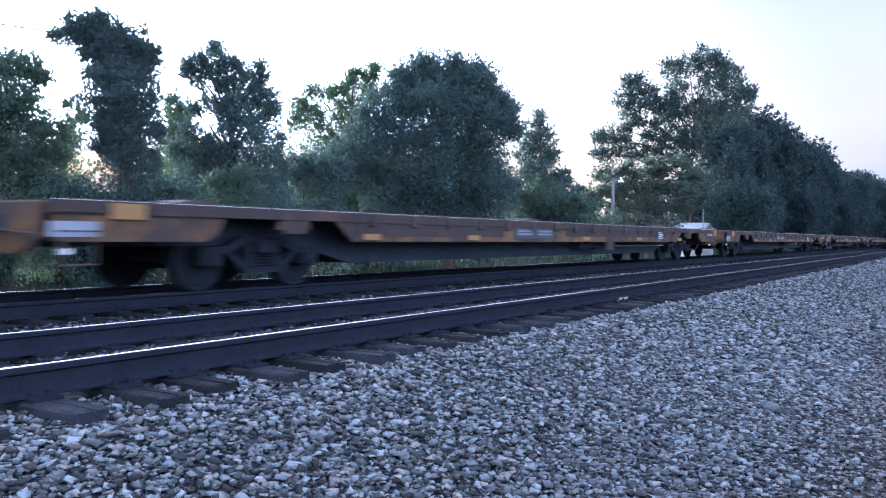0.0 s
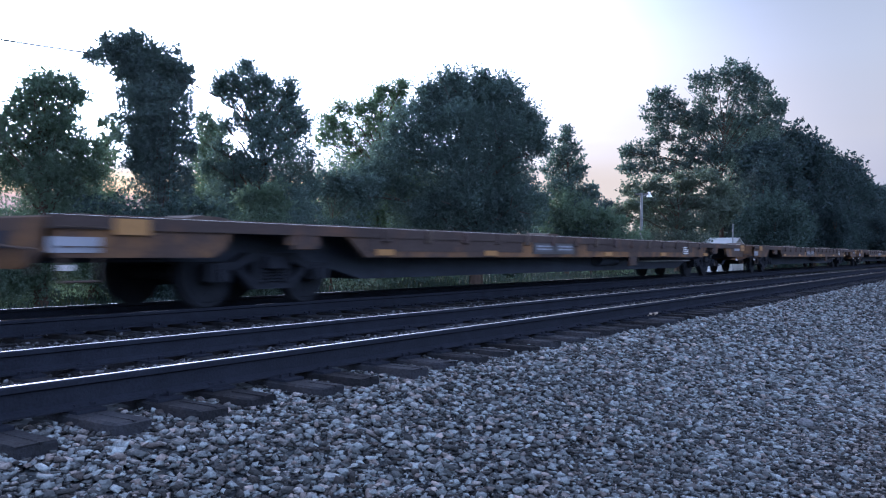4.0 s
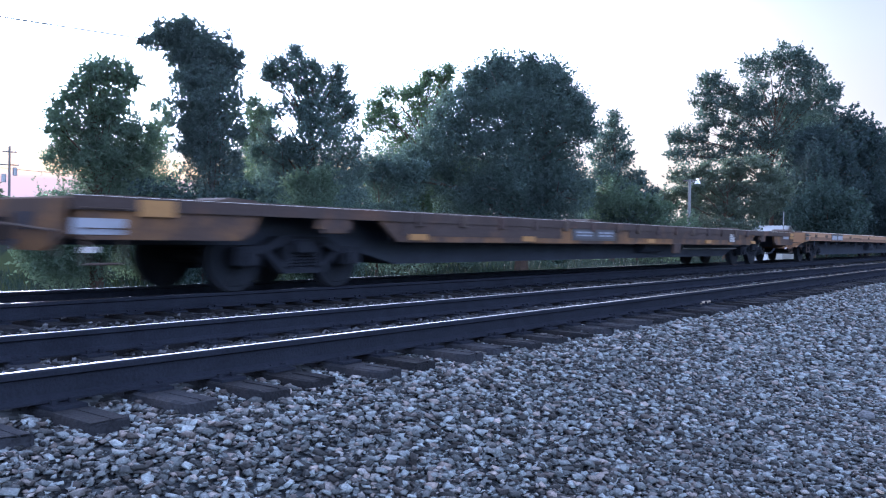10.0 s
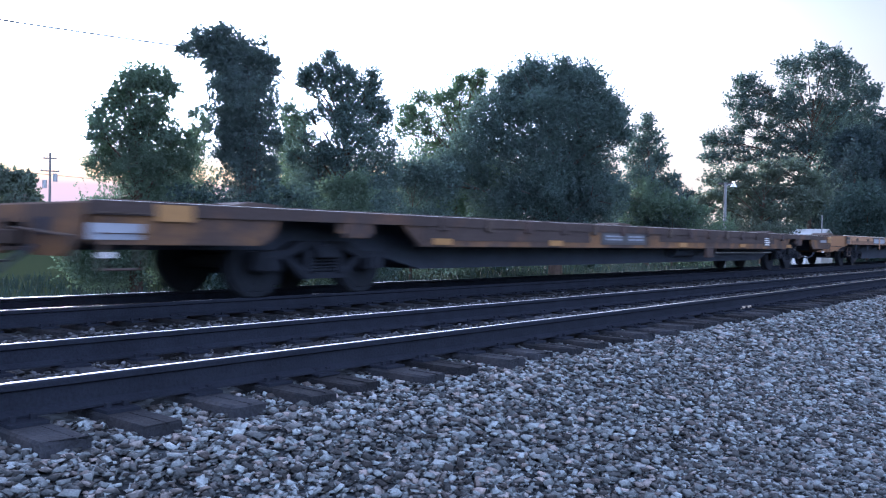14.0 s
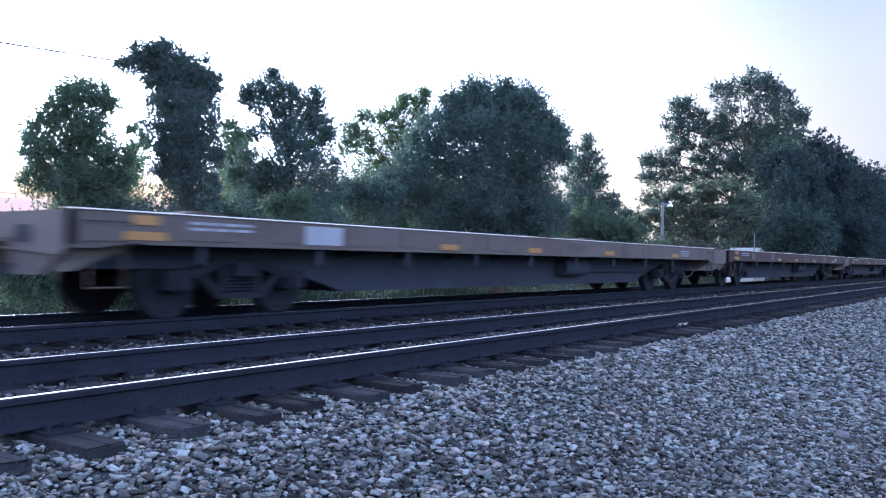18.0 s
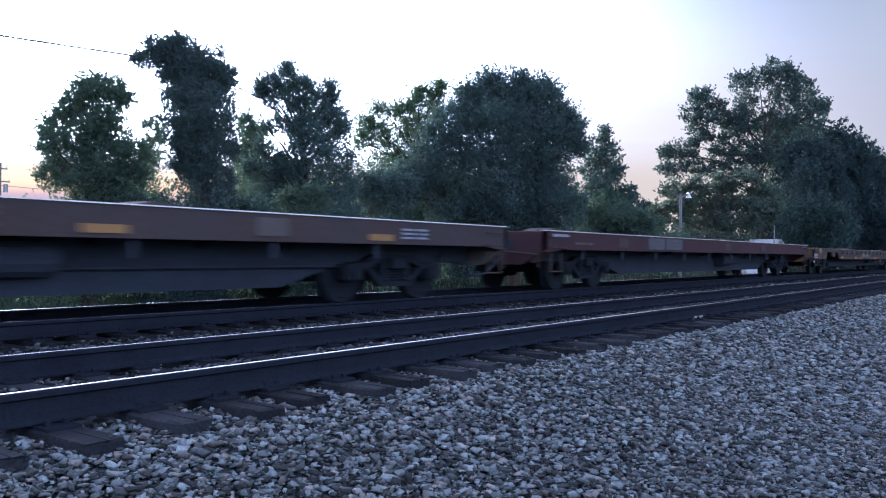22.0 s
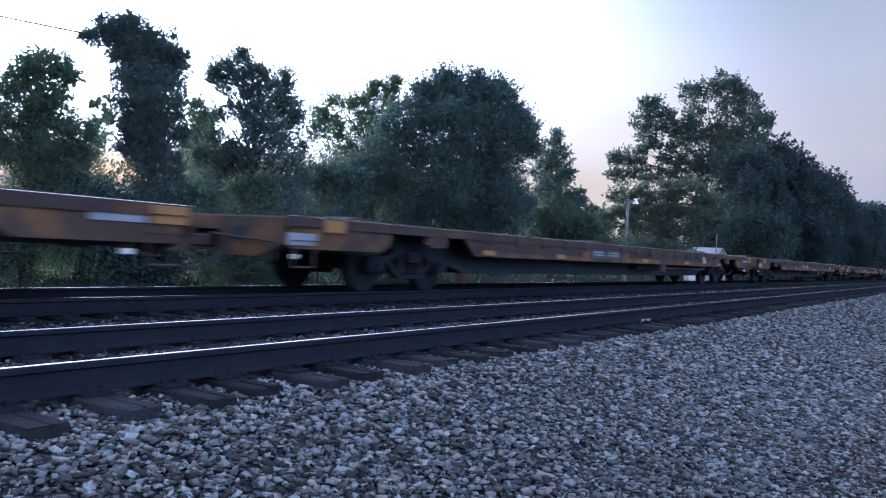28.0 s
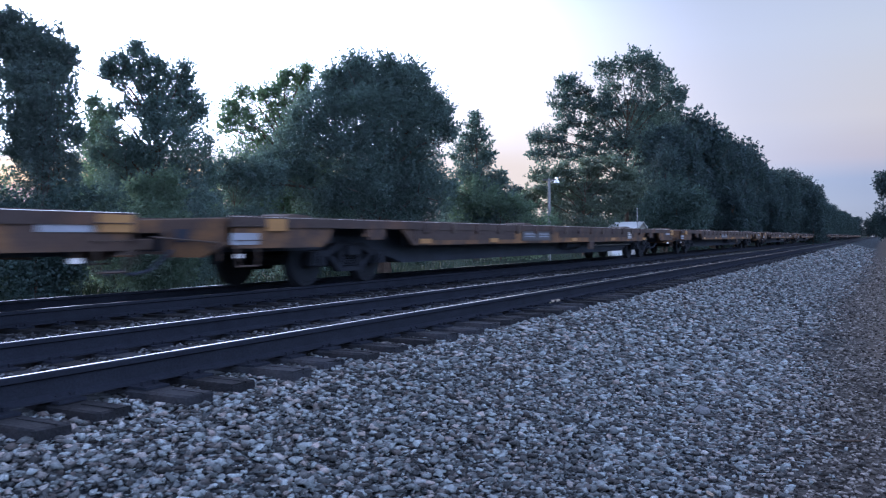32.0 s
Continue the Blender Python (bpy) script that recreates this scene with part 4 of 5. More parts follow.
def side_frame_mesh():
    """A cast side frame: arched top member, lower tension member, columns, and a box at each axle."""
    bm = bmesh.new()
    prism(bm, [(-1.10, 0.34), (-1.10, 0.56), (-0.66, 0.58), (-0.42, 0.70), (0.42, 0.70), (0.66, 0.58), (1.10, 0.56), (1.10, 0.34), (0.98, 0.34), (0.98, 0.47), (0.62, 0.48), (0.36, 0.59), (-0.36, 0.59), (-0.62, 0.48), (-0.98, 0.47), (-0.98, 0.34)], "x", -0.07, 0.07)
    prism(bm, [(-0.68, 0.50), (-0.34, 0.22), (0.34, 0.22), (0.68, 0.50), (0.56, 0.50), (0.28, 0.30), (-0.28, 0.30), (-0.56, 0.50)], "x", -0.07, 0.07)
    for s in (-1, 1):
        box(bm, (-0.07, s * 0.27 - 0.05, 0.28), (0.07, s * 0.27 + 0.05, 0.62))
        box(bm, (-0.09, s * 0.89 - 0.13, 0.33), (0.09, s * 0.89 + 0.13, 0.55))
        tube(bm, (0.06, s * 0.89, 0.42), (0.13, s * 0.89, 0.42), 0.09, seg=10)
    me = bpy.data.meshes.new("side_frame")
    bm.to_mesh(me)
    bm.free()
    me.materials.append(M_TRUCK)
    return me


SIDE_FRAME = side_frame_mesh()


def spring_mesh():
    bm = bmesh.new()
    pts = []
    for i in range(30):
        a = i * 1.05
        pts.append((0.07 * math.cos(a), 0.07 * math.sin(a), 0.29 + i * 0.0068))
    sweep(bm, pts, 0.016, 4)
    me = bpy.data.meshes.new("spring")
    bm.to_mesh(me)
    bm.free()
    me.materials.append(M_TRUCK)
    return me


SPRINGS = spring_mesh()


def truck(car, y):
    bm = boxes(((-1.15, -0.17, 0.48), (1.15, 0.17, 0.66)), ((-0.35, -0.22, 0.62), (0.35, 0.22, 0.80)), bevel=0.02)
    t = part("truck", bm, M_TRUCK, car, "four-wheel truck, steel darkened for shade", pose(0, y, 0))
    for s in (-1, 1):
        share("side_frame", SIDE_FRAME, t, pose(s * 1.0, 0, 0, 0, 0, 0 if s > 0 else 180))
        for dy in (-0.15, 0, 0.15):
            share("spring", SPRINGS, t, pose(s * 1.0, dy, 0))
        w = new("wheelset", WHEELSET)
        w.parent = t
        w.matrix_parent_inverse = pose(0, s * 0.89, WHEEL_R)
        share("brake_beam", BRAKE, t, pose(0, s * 0.36, 0))
    return t


def brake_mesh():
    bm = boxes(((-0.8, -0.04, 0.36), (0.8, 0.04, 0.44)), ((-0.84, -0.06, 0.30), (-0.70, 0.08, 0.52)), ((0.70, -0.06, 0.30), (0.84, 0.08, 0.52)))
    me = bpy.data.meshes.new("brake_beam")
    bm.to_mesh(me)
    bm.free()
    me.materials.append(M_TRUCK)
    return me


BRAKE = brake_mesh()


def coupler(car, y, way):
    """A knuckle coupler that reaches out of the end sill, its lift lever and air hose."""
    bm = bmesh.new()
    box(bm, (-0.09, min(y, y + way * 0.45), 0.62), (0.09, max(y, y + way * 0.45), 0.78), 0.015)
    prism(bm, [(-0.20, way * 0.45 + y), (-0.16, way * 0.74 + y), (-0.04, way * 0.66 + y), (0.02, way * 0.56 + y), (0.14, way * 0.76 + y), (0.20, way * 0.60 + y), (0.17, way * 0.45 + y)], "z", 0.56, 0.84)
    c = part("coupler", bm, M_STEEL, car, "rusty knuckle coupler")
    hose = bmesh.new()
    pts = [(0.42, y, 0.62), (0.44, y + way * 0.16, 0.52), (0.40, y + way * 0.36, 0.36), (0.30, y + way * 0.58, 0.30), (0.16, y + way * 0.72, 0.36)]
    sweep(hose, pts, 0.024, 8)
    part("air_hose", hose, M_SILL, car)
    lever = bmesh.new()
    sweep(lever, [(1.36, y + way * 0.08, 0.48), (1.36, y + way * 0.08, 0.72), (0.15, y + way * 0.10, 0.80)], 0.014)
    part("uncoupling_lever", lever, M_STEEL, car)
    return c


def side_steps(car, y, top, mat):
    """A stirrup step and grab irons at one corner, both sides."""
    for s in (-1, 1):
        bm = bmesh.new()
        x = s * (HALF + 0.01)
        sweep(bm, [(x, y - 0.2, top - 0.42), (x, y - 0.2, 0.40), (x, y + 0.2, 0.40), (x, y + 0.2, top - 0.42)], 0.017)
        part("stirrup_step", bm, M_STEEL, car)
        for k in range(2):
            z = top - 0.12 - k * 0.2
            part("grab_iron", sweep(bmesh.new(), [(x, y - 0.22, z), (x + s * 0.05, y - 0.22, z), (x + s * 0.05, y + 0.22, z), (x, y + 0.22, z)], 0.011), mat, car)


def bars(car, y0, y1, z0, z1, rows, mat, name="stencil_mark", s=1, out=0.012):
    """Lines of lettering too small to read, as plain bars."""
    rng = random.Random(int(y0 * 100 + z0 * 1000))
    x = s * (HALF + out)
    h = (z1 - z0) / rows
    for r in range(rows):
        y = y0
        while y < y1 - 0.05:
            w = min(rng.uniform(0.08, 0.3), y1 - y)
            part(name, boxes(((x - 0.004, y, z0 + (r + 0.25) * h), (x + 0.004, y + w, z0 + (r + 0.75) * h))), mat, car)
            y += w + 0.05


def panel(car, y0, y1, z0, z1, mat, name="panel", label="", out=0.008):
    for s in (-1, 1):
        x = s * (HALF + out)
        p = part(name, boxes(((x - 0.008, y0, z0), (x + 0.008, y1, z1))), mat, car, label)
    return p


def underframe(car, length, belly, top, a, b, pipe=M_SILL):
    """Deep centre sill with sloped ends between the trucks, cross bearers under the deck."""
    bm = bmesh.new()
    prism(bm, [(0.3, top - 0.06), (0.3, 0.58), (a + 0.9, 0.58), (a + 2.1, belly), (b - 2.1, belly), (b - 0.9, 0.58), (length - 0.3, 0.58), (length - 0.3, top - 0.06)], "x", -0.85, 0.85)
    part("centre_sill", bm, M_SILL, car, "deep dark centre sill")
    n = 9
    for i in range(n):
        y = a + 2.0 + (b - a - 4.0) * i / (n - 1)
        part("cross_bearer", prism(bmesh.new(), [(-HALF + 0.08, top - 0.1), (-HALF + 0.08, top - 0.3), (-0.6, top - 0.52), (0.6, top - 0.52), (HALF - 0.08, top - 0.3), (HALF - 0.08, top - 0.1)], "y", y - 0.04, y + 0.04), M_SILL, car)
    rod = bmesh.new()
    sweep(rod, [(0.9, b - 5.5, 0.72), (0.9, b - 5.5, 0.52), (0.9, b + 1.2, 0.52), (0.9, b + 1.4, 0.7)], 0.018)
    part("train_pipe", rod, pipe, car)
    tank = bmesh.new()
    tube(tank, (0.95, (a + b) / 2 + 1.2, 0.62), (0.95, (a + b) / 2 + 2.3, 0.62), 0.19, seg=14)
    part("air_reservoir", tank, M_SILL, car)


def end_plate(car, y, way, top, mat, low=0.52):
    """End sill: a broad plate with its lower corners cut away, an opening for the coupler and two dark plates that
    imitate shaded holes.
    """
    bm = bmesh.new()
    t0, t1 = (y, y + 0.08) if way < 0 else (y - 0.08, y)
    prism(bm, [(-HALF, top - 0.03), (-HALF, top - 0.36), (-0.95, low), (-0.34, low), (-0.34, 0.86), (0.34, 0.86), (0.34, low), (0.95, low), (HALF, top - 0.36), (HALF, top - 0.03)], "y", t0, t1)
    e = part("end_sill", bm, mat, car)
    yy = y + way * 0.004
    for x in (-0.72, 0.62):
        part("pocket", boxes(((x - 0.11, yy - 0.008, top - 0.34), (x + 0.11, yy + 0.008, top - 0.16))), M_SILL, e)
    striker = boxes(((-0.30, yy - 0.05, 0.56), (0.30, yy + 0.05, 0.60)), ((-0.34, yy - 0.05, 0.56), (-0.28, yy + 0.05, 0.9)), ((0.28, yy - 0.05, 0.56), (0.34, yy + 0.05, 0.9)))
    part("coupler_pocket", striker, M_STEEL, e)
    return e


def deck_plates(car, length, top, mat):
    for s in (-1, 1):
        # thin metal tube added to draw a line of glint along the deck
        part("worn_edge", tube(bmesh.new(), (s * (HALF - 0.006), 0.01, top - 0.004), (s * (HALF - 0.006), length - 0.01, top - 0.001), 0.007, seg=8), M_EDGE, car, "bright metal strip added for the glint on the deck edge")
    deck = part("deck", boxes(((-HALF + 0.03, 0.02, top - 0.10), (HALF - 0.03, length - 0.02, top - 0.012))), mat, car, "flat steel deck")
    for s in (-1, 1):
        part("rub_rail", boxes(((s * 1.02 - 0.03, 0.5, top - 0.012), (s * 1.02 + 0.03, length - 0.5, top + 0.035))), M_STEEL, deck)
    return deck


def hitch(car, y, top):
    """A trailer hitch folded flat on the deck."""
    bm = bmesh.new()
    box(bm, (-0.45, y - 0.55, top), (0.45, y + 0.2, top + 0.05))
    prism(bm, [(y - 0.5, top + 0.05), (y + 0.35, top + 0.05), (y + 0.25, top + 0.10), (y - 0.2, top + 0.12)], "x", -0.3, 0.3)
    return part("trailer_hitch", bm, M_STEEL, car, "folded trailer hitch")


A_LONG = 26.15


def old_flatcar():
    """Long flatcar in worn brown and yellow, its side sills cut away above the trucks."""
    top, low, L = 1.07, 0.64, A_LONG
    a, b = 3.4, L - 3.4
    car = tagged(empty("flatcar"), "long empty flatcar in faded yellow and rust-brown paint", "freight car", "cars of the freight train")
    for s in (-1, 1):
        x0, x1 = (s * HALF, s * (HALF - 0.07))
        half = [(0.0, top - 0.06), (0.0, low + 0.10), (0.12, low), (2.05, low), (2.25, low + 0.1), (2.35, 0.98), (3.28, 0.98), (3.28, 0.80), (3.9, 0.80), (3.9, 0.98), (4.38, 0.98), (4.85, low)]
        outline = half + [(L - y, z) for y, z in half[::-1]]
        bm = prism(bmesh.new(), outline, "x", min(x0, x1), max(x0, x1))
        side = part("side_sill", bm, M_OLDYELLOW, car, "faded yellow side sill streaked with rust")
        part("top_chord", boxes(((min(x0, x1 + s * 0.10), 0.0, top - 0.14), (max(x0, x1 + s * 0.10), L, top))), M_RUSTBROWN, side, "rust-brown top chord")
        part("patch", boxes(((s * (HALF + 0.004) - 0.006, 4.9, top - 0.34), (s * (HALF + 0.004) + 0.006, 9.6, top - 0.14))), M_RUSTBROWN, side)
        part("patch", boxes(((s * (HALF + 0.004) - 0.006, 12.6, top - 0.30), (s * (HALF + 0.004) + 0.006, 20.2, top - 0.14))), M_RUSTBROWN, side)
        for i in range(15):
            y = 5.3 + i * 1.11
            part("stake_pocket", boxes(((s * (HALF + 0.03) - 0.035, y - 0.075, top - 0.20), (s * (HALF + 0.03) + 0.035, y + 0.075, top - 0.015)), bevel=0.01), (M_RUSTBROWN, M_STEEL, M_BROWN)[i % 3], side)
        for y in (15.4, 3.6, L - 3.6):
            part("jacking_pad", boxes(((s * HALF - 0.06, y - 0.22, 0.42 if y == 15.4 else 0.74), (s * HALF + 0.02, y + 0.22, low + 0.02 if y == 15.4 else 0.99)), bevel=0.01), M_RUSTBROWN, side)
    panel(car, 0.03, 0.58, low + 0.05, low + 0.21, M_LABEL, "number_board", "pale blue-grey number board")
    panel(car, L - 1.26, L - 0.60, top - 0.22, top - 0.04, M_LABEL, "number_board", "pale blue-grey number board")
    panel(car, 0.72, 1.15, top - 0.19, top - 0.02, M_BRIGHT, "yellow_panel", "bright yellow panel", 0.034)
    panel(car, L - 0.54, L - 0.06, top - 0.22, top - 0.02, M_BRIGHT, "yellow_panel", "bright yellow panel", 0.034)
    panel(car, 10.02, 11.92, low + 0.06, low + 0.31, M_PLATE, "lettering_board", "dark board behind two pale panels", out=0.008)
    for y0 in (10.12, 11.06):
        panel(car, y0, y0 + 0.76, low + 0.10, low + 0.27, M_DIMPLATE, "lettering_panel", "slate panel with pale marks", out=0.014)
        bars(car, y0 + 0.08, y0 + 0.70, low + 0.13, low + 0.25, 2, M_LABEL, out=0.024)
    panel(car, 19.3, 19.75, top - 0.36, top - 0.1, M_PLATE, "data_panel", "dark panel with white lines")
    bars(car, 19.34, 19.72, top - 0.35, top - 0.12, 4, M_WHITE, out=0.02)
    for y in (5.1, 8.2, 13.6, 17.4, 21.3):
        panel(car, y, y + 0.42, low + 0.03, low + 0.12, M_BRIGHT, "yellow_mark", "small yellow reflector mark", 0.012)
    for y in (0.22, L - 0.78):
        part("tag", boxes(((HALF - 0.05, y - 0.07, low - 0.13), (HALF - 0.03, y + 0.07, low - 0.07))), M_WHITE, car, "small white tag")
        part("tag_bracket", boxes(((HALF - 0.06, y - 0.02, low - 0.14), (HALF - 0.04, y + 0.02, low + 0.02))), M_STEEL, car)
    deck_plates(car, L, top, M_DECK)
    underframe(car, L, 0.30, top, a, b, M_GALV)
    for y, way in ((0, -1), (L, 1)):
        end_plate(car, y, way, top, M_OLDYELLOW)
        coupler(car, y, way)
        side_steps(car, 0.35 if way < 0 else L - 0.35, top, M_STEEL)
    for y in (3.0, 13.3, 23.6):
        hitch(car, y, top)
    truck(car, a)
    truck(car, b)
    return car


def flush_flatcar(name, L, top, low, belly, mat, label, end_mat, marks):
    """Flatcar with one straight side sill from end to end; marks(car, L, top, low) adds its panels."""
    a, b = (3.0, L - 3.0) if L > 24 else (2.5, L - 2.5)
    car = tagged(empty(name), label, "freight car", "cars of the freight train")
    for s in (-1, 1):
        x0, x1 = sorted((s * HALF, s * (HALF - 0.08)))
        half = [(0.0, top - 0.009), (0.0, low - 0.06), (0.28, low - 0.06), (0.75, low)]
        bm = prism(bmesh.new(), half + [(L - y, z) for y, z in half[::-1]], "x", x0, x1)
        side = part("side_sill", bm, mat, car)
        lip0, lip1 = sorted((s * (HALF + 0.025), s * (HALF - 0.1)))
        # lip chamfered and made bright metal to give the top edge its glint
        lip = [(s * (HALF - 0.1), top - 0.008), (s * (HALF + 0.02), top - 0.008), (s * (HALF + 0.02), top - 0.005), (s * (HALF + 0.009), top + 0.005), (s * (HALF - 0.1), top + 0.006)]
        part("top_flange", prism(bmesh.new(), [(x, z) for x, z in lip], "y", 0.0, L), M_EDGE, side, "bright metal top edge, added for the sky's glint")
        lip0, lip1 = sorted((s * (HALF + 0.02), s * (HALF - 0.1)))
        part("bottom_flange", boxes(((lip0, 0.8, low - 0.018), (lip1, L - 0.8, low - 0.001))), mat, side)
        part("corner_gusset", prism(bmesh.new(), [(0.05, low), (0.05, 0.56), (0.22, 0.56), (1.0, low)], "x", min(s * 1.1, s * 1.14), max(s * 1.1, s * 1.14)), end_mat, side)
        for i in range(int((L - 2) / 1.9)):
            y = 1.6 + i * 1.9
            part("side_rib", boxes(((x0 + 0.02, y - 0.03, low - 0.22), (x1 - 0.02, y + 0.03, low))), M_SILL, side)
    marks(car, L, top, low)
    deck_plates(car, L, top - 0.005, M_DECK)
    underframe(car, L, belly, top, a, b)
    for y, way in ((0, -1), (L, 1)):
        end_plate(car, y, way, top, end_mat)
        coupler(car, y, way)
        side_steps(car, 0.4 if way < 0 else L - 0.4, top, M_STEEL)
    hitch(car, 2.6, top)
    hitch(car, L - 6.0, top)
    truck(car, a)
    truck(car, b)
    return car


def yellow_marks(car, L, top, low):
    # lower half painted darker in place of the shade under the flange
    panel(car, 0.8, L - 0.8, low + 0.004, low + 0.12, M_SHADED_YELLOW, "grimy_strip", "lower half of the side sill, painted darker for shade", 0.002)
    panel(car, 4.28, 6.34, low + 0.002, top - 0.022, M_PLATE, "dark_board", "dark board behind two pale panels", 0.006)
    for y0 in (4.33, 5.42):
        panel(car, y0, y0 + 0.86, low + 0.04, top - 0.09, M_LABEL, "number_board", "pale blue-grey panel", 0.012)
    panel(car, 0.06, 0.52, top - 0.15, top - 0.05, M_PLATE, "corner_mark", "dark corner marking")
    panel(car, 0.06, 0.52, low + 0.0, low + 0.12, M_GREYBROWN, "corner_label")
    panel(car, 20.1, 20.75, low + 0.02, top - 0.03, M_PLATE, "data_panel", "dark panel with pale lines")
    bars(car, 20.14, 20.7, low + 0.04, top - 0.05, 4, M_LABEL, out=0.018)
    bars(car, 8.6, 10.4, low + 0.08, low + 0.16, 1, M_STEEL)
    bars(car, 22.4, 24.2, low + 0.08, low + 0.18, 2, M_STEEL)
    for y in (1.5, 3.2, 7.8, 12.0, 17.0, 23.5):
        panel(car, y, y + 0.34, low + 0.09, top - 0.08, M_OLDYELLOW, "rust_patch", "small rusty patch", 0.004)
    panel(car, L - 0.5, L - 0.2, top - 0.14, top - 0.05, M_PLATE, "corner_mark")


def brown_marks(car, L, top, low):
    for y in (0.6, 6.2, 9.0, 12.4, 16.6):
        panel(car, y, y + 0.5, low + 0.03, low + 0.12, M_BRIGHT, "yellow_mark", "yellow reflector mark")
    for y in (2.6, 5.2, 14.6):
        panel(car, y, y + 0.5, low + 0.05, top - 0.06, M_GREYBROWN, "pale_patch", "paler worn patch", 0.005)
    bars(car, 10.6, 11.6, low + 0.05, top - 0.06, 4, M_GREYBROWN)
    bars(car, 1.4, 2.3, low + 0.14, top - 0.06, 2, M_LABEL)
    panel(car, 0.7, 1.0, top - 0.14, top - 0.04, M_BRIGHT, "yellow_mark", "yellow reflector mark")
    bars(car, 17.3, 17.9, low + 0.05, top - 0.1, 3, M_LABEL)


def grey_marks(car, L, top, low):
    brown_marks(car, L, top, low)
    for y in (1.2, 4.0, 7.6, 13.5):
        panel(car, y, y + 0.9, low + 0.04, top - 0.05, M_GREYBROWN, "pale_patch", "paler worn patch", 0.006)
    panel(car, 3.2, 3.9, low + 0.04, top - 0.05, M_LABEL, "pale_patch", "pale grey patch", 0.004)


def red_marks(car, L, top, low):
    for y0, w in ((4.85, 0.98), (5.93, 1.06)):
        panel(car, y0, y0 + w, low + 0.03, top - 0.04, M_DIMPLATE, "lettering_panel", "slate panel with pale marks")
        bars(car, y0 + 0.1, y0 + w - 0.15, low + 0.08, top - 0.1, 2, M_GREYBROWN, out=0.018)
    panel(car, 0.3, 0.9, top - 0.11, top - 0.06, M_LABEL, "corner_mark", "pale corner marking")
    bars(car, 1.2, 2.0, low + 0.06, low + 0.16, 1, M_GREYBROWN)
    for y in (3.2, 10.4, 14.0):
        panel(car, y, y + 0.5, low + 0.06, top - 0.08, M_BROWN, "dark_patch", "dark worn patch", 0.005)
    panel(car, L - 1.0, L - 0.25, top - 0.10, top - 0.06, M_PLATE, "corner_mark")


def build_train():
    old = old_flatcar()
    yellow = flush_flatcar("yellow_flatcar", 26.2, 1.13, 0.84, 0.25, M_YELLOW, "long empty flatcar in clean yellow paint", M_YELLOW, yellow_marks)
    grey = flush_flatcar("grey_flatcar", 20.15, 1.19, 0.86, 0.25, M_GREYBROWN, "empty flatcar in worn grey-brown paint", M_ENDGREY, grey_marks)
    brown = flush_flatcar("brown_flatcar", 20.15, 1.19, 0.86, 0.25, M_BROWN, "empty flatcar in dark brown paint", M_ENDGREY, brown_marks)
    red = flush_flatcar("red_flatcar", 20.3, 1.17, 0.83, 0.28, M_RED, "empty flatcar in dull red oxide paint", M_RED, red_marks)
    order = [(old, -22.6), (old, 4.92), (old, 32.62), (old, 60.1), (old, 87.75), (old, 115.4), (old, 143.1), (yellow, 170.9), (old, 198.4), (yellow, 226.6), (grey, 254.45), (brown, 276.1), (brown, 297.7), (red, 319.2)]
    s = 340.6
    while s < 790:
        order.append((old, s))
        s += 27.7
    used = set()
    for kind, at in order:
        car = kind if kind.name not in used else copy_thing(kind, Matrix())
        used.add(kind.name)
        car.location = (FAR_TRACK, at, 0)
        cars.append((car, at))
        if at == 226.6:
            panel(car, 5.22, 5.38, 0.64, 1.09, M_YELLOW, "bracket", "yellow hanging bracket", 0.02)
    for car, _ in cars:
        wheelsets.extend(o for o in car.children_recursive if o.name.startswith("wheelset"))


build_train()

# ---- street lamp, shed, utility pole, wire ----
def street_lamp():
    x, y, top = -21.6, 57.0, 5.05
    lamp = tagged(empty("street_lamp", pose(x, y, GROUND_BACK)), "grey pole with a round yard light on a short arm", "street lamp")
    h = top - GROUND_BACK
    part("pole", tube(bmesh.new(), (0, 0, -0.2), (0, 0, h), 0.12, 0.09), M_GREYPOLE, lamp)
    arm = bmesh.new()
    tube(arm, (0, 0, h - 0.25), (0.30, 0.45, h - 0.05), 0.03)
    part("arm", arm, M_GALV, lamp)
    head = bmesh.new()
    tube(head, (0.36, 0.54, h - 0.28), (0.36, 0.54, h - 0.05), 0.22, 0.12, 14)
    tube(head, (0.36, 0.54, h - 0.05), (0.36, 0.54, h + 0.10), 0.10, 0.08, 12)
    part("lamp_head", head, M_LAMP, lamp, "white lamp head")
    part("cross_bar", boxes(((-0.5, -0.05, h - 0.12), (0.5, 0.05, h - 0.02))), M_POLE, lamp)
    return lamp


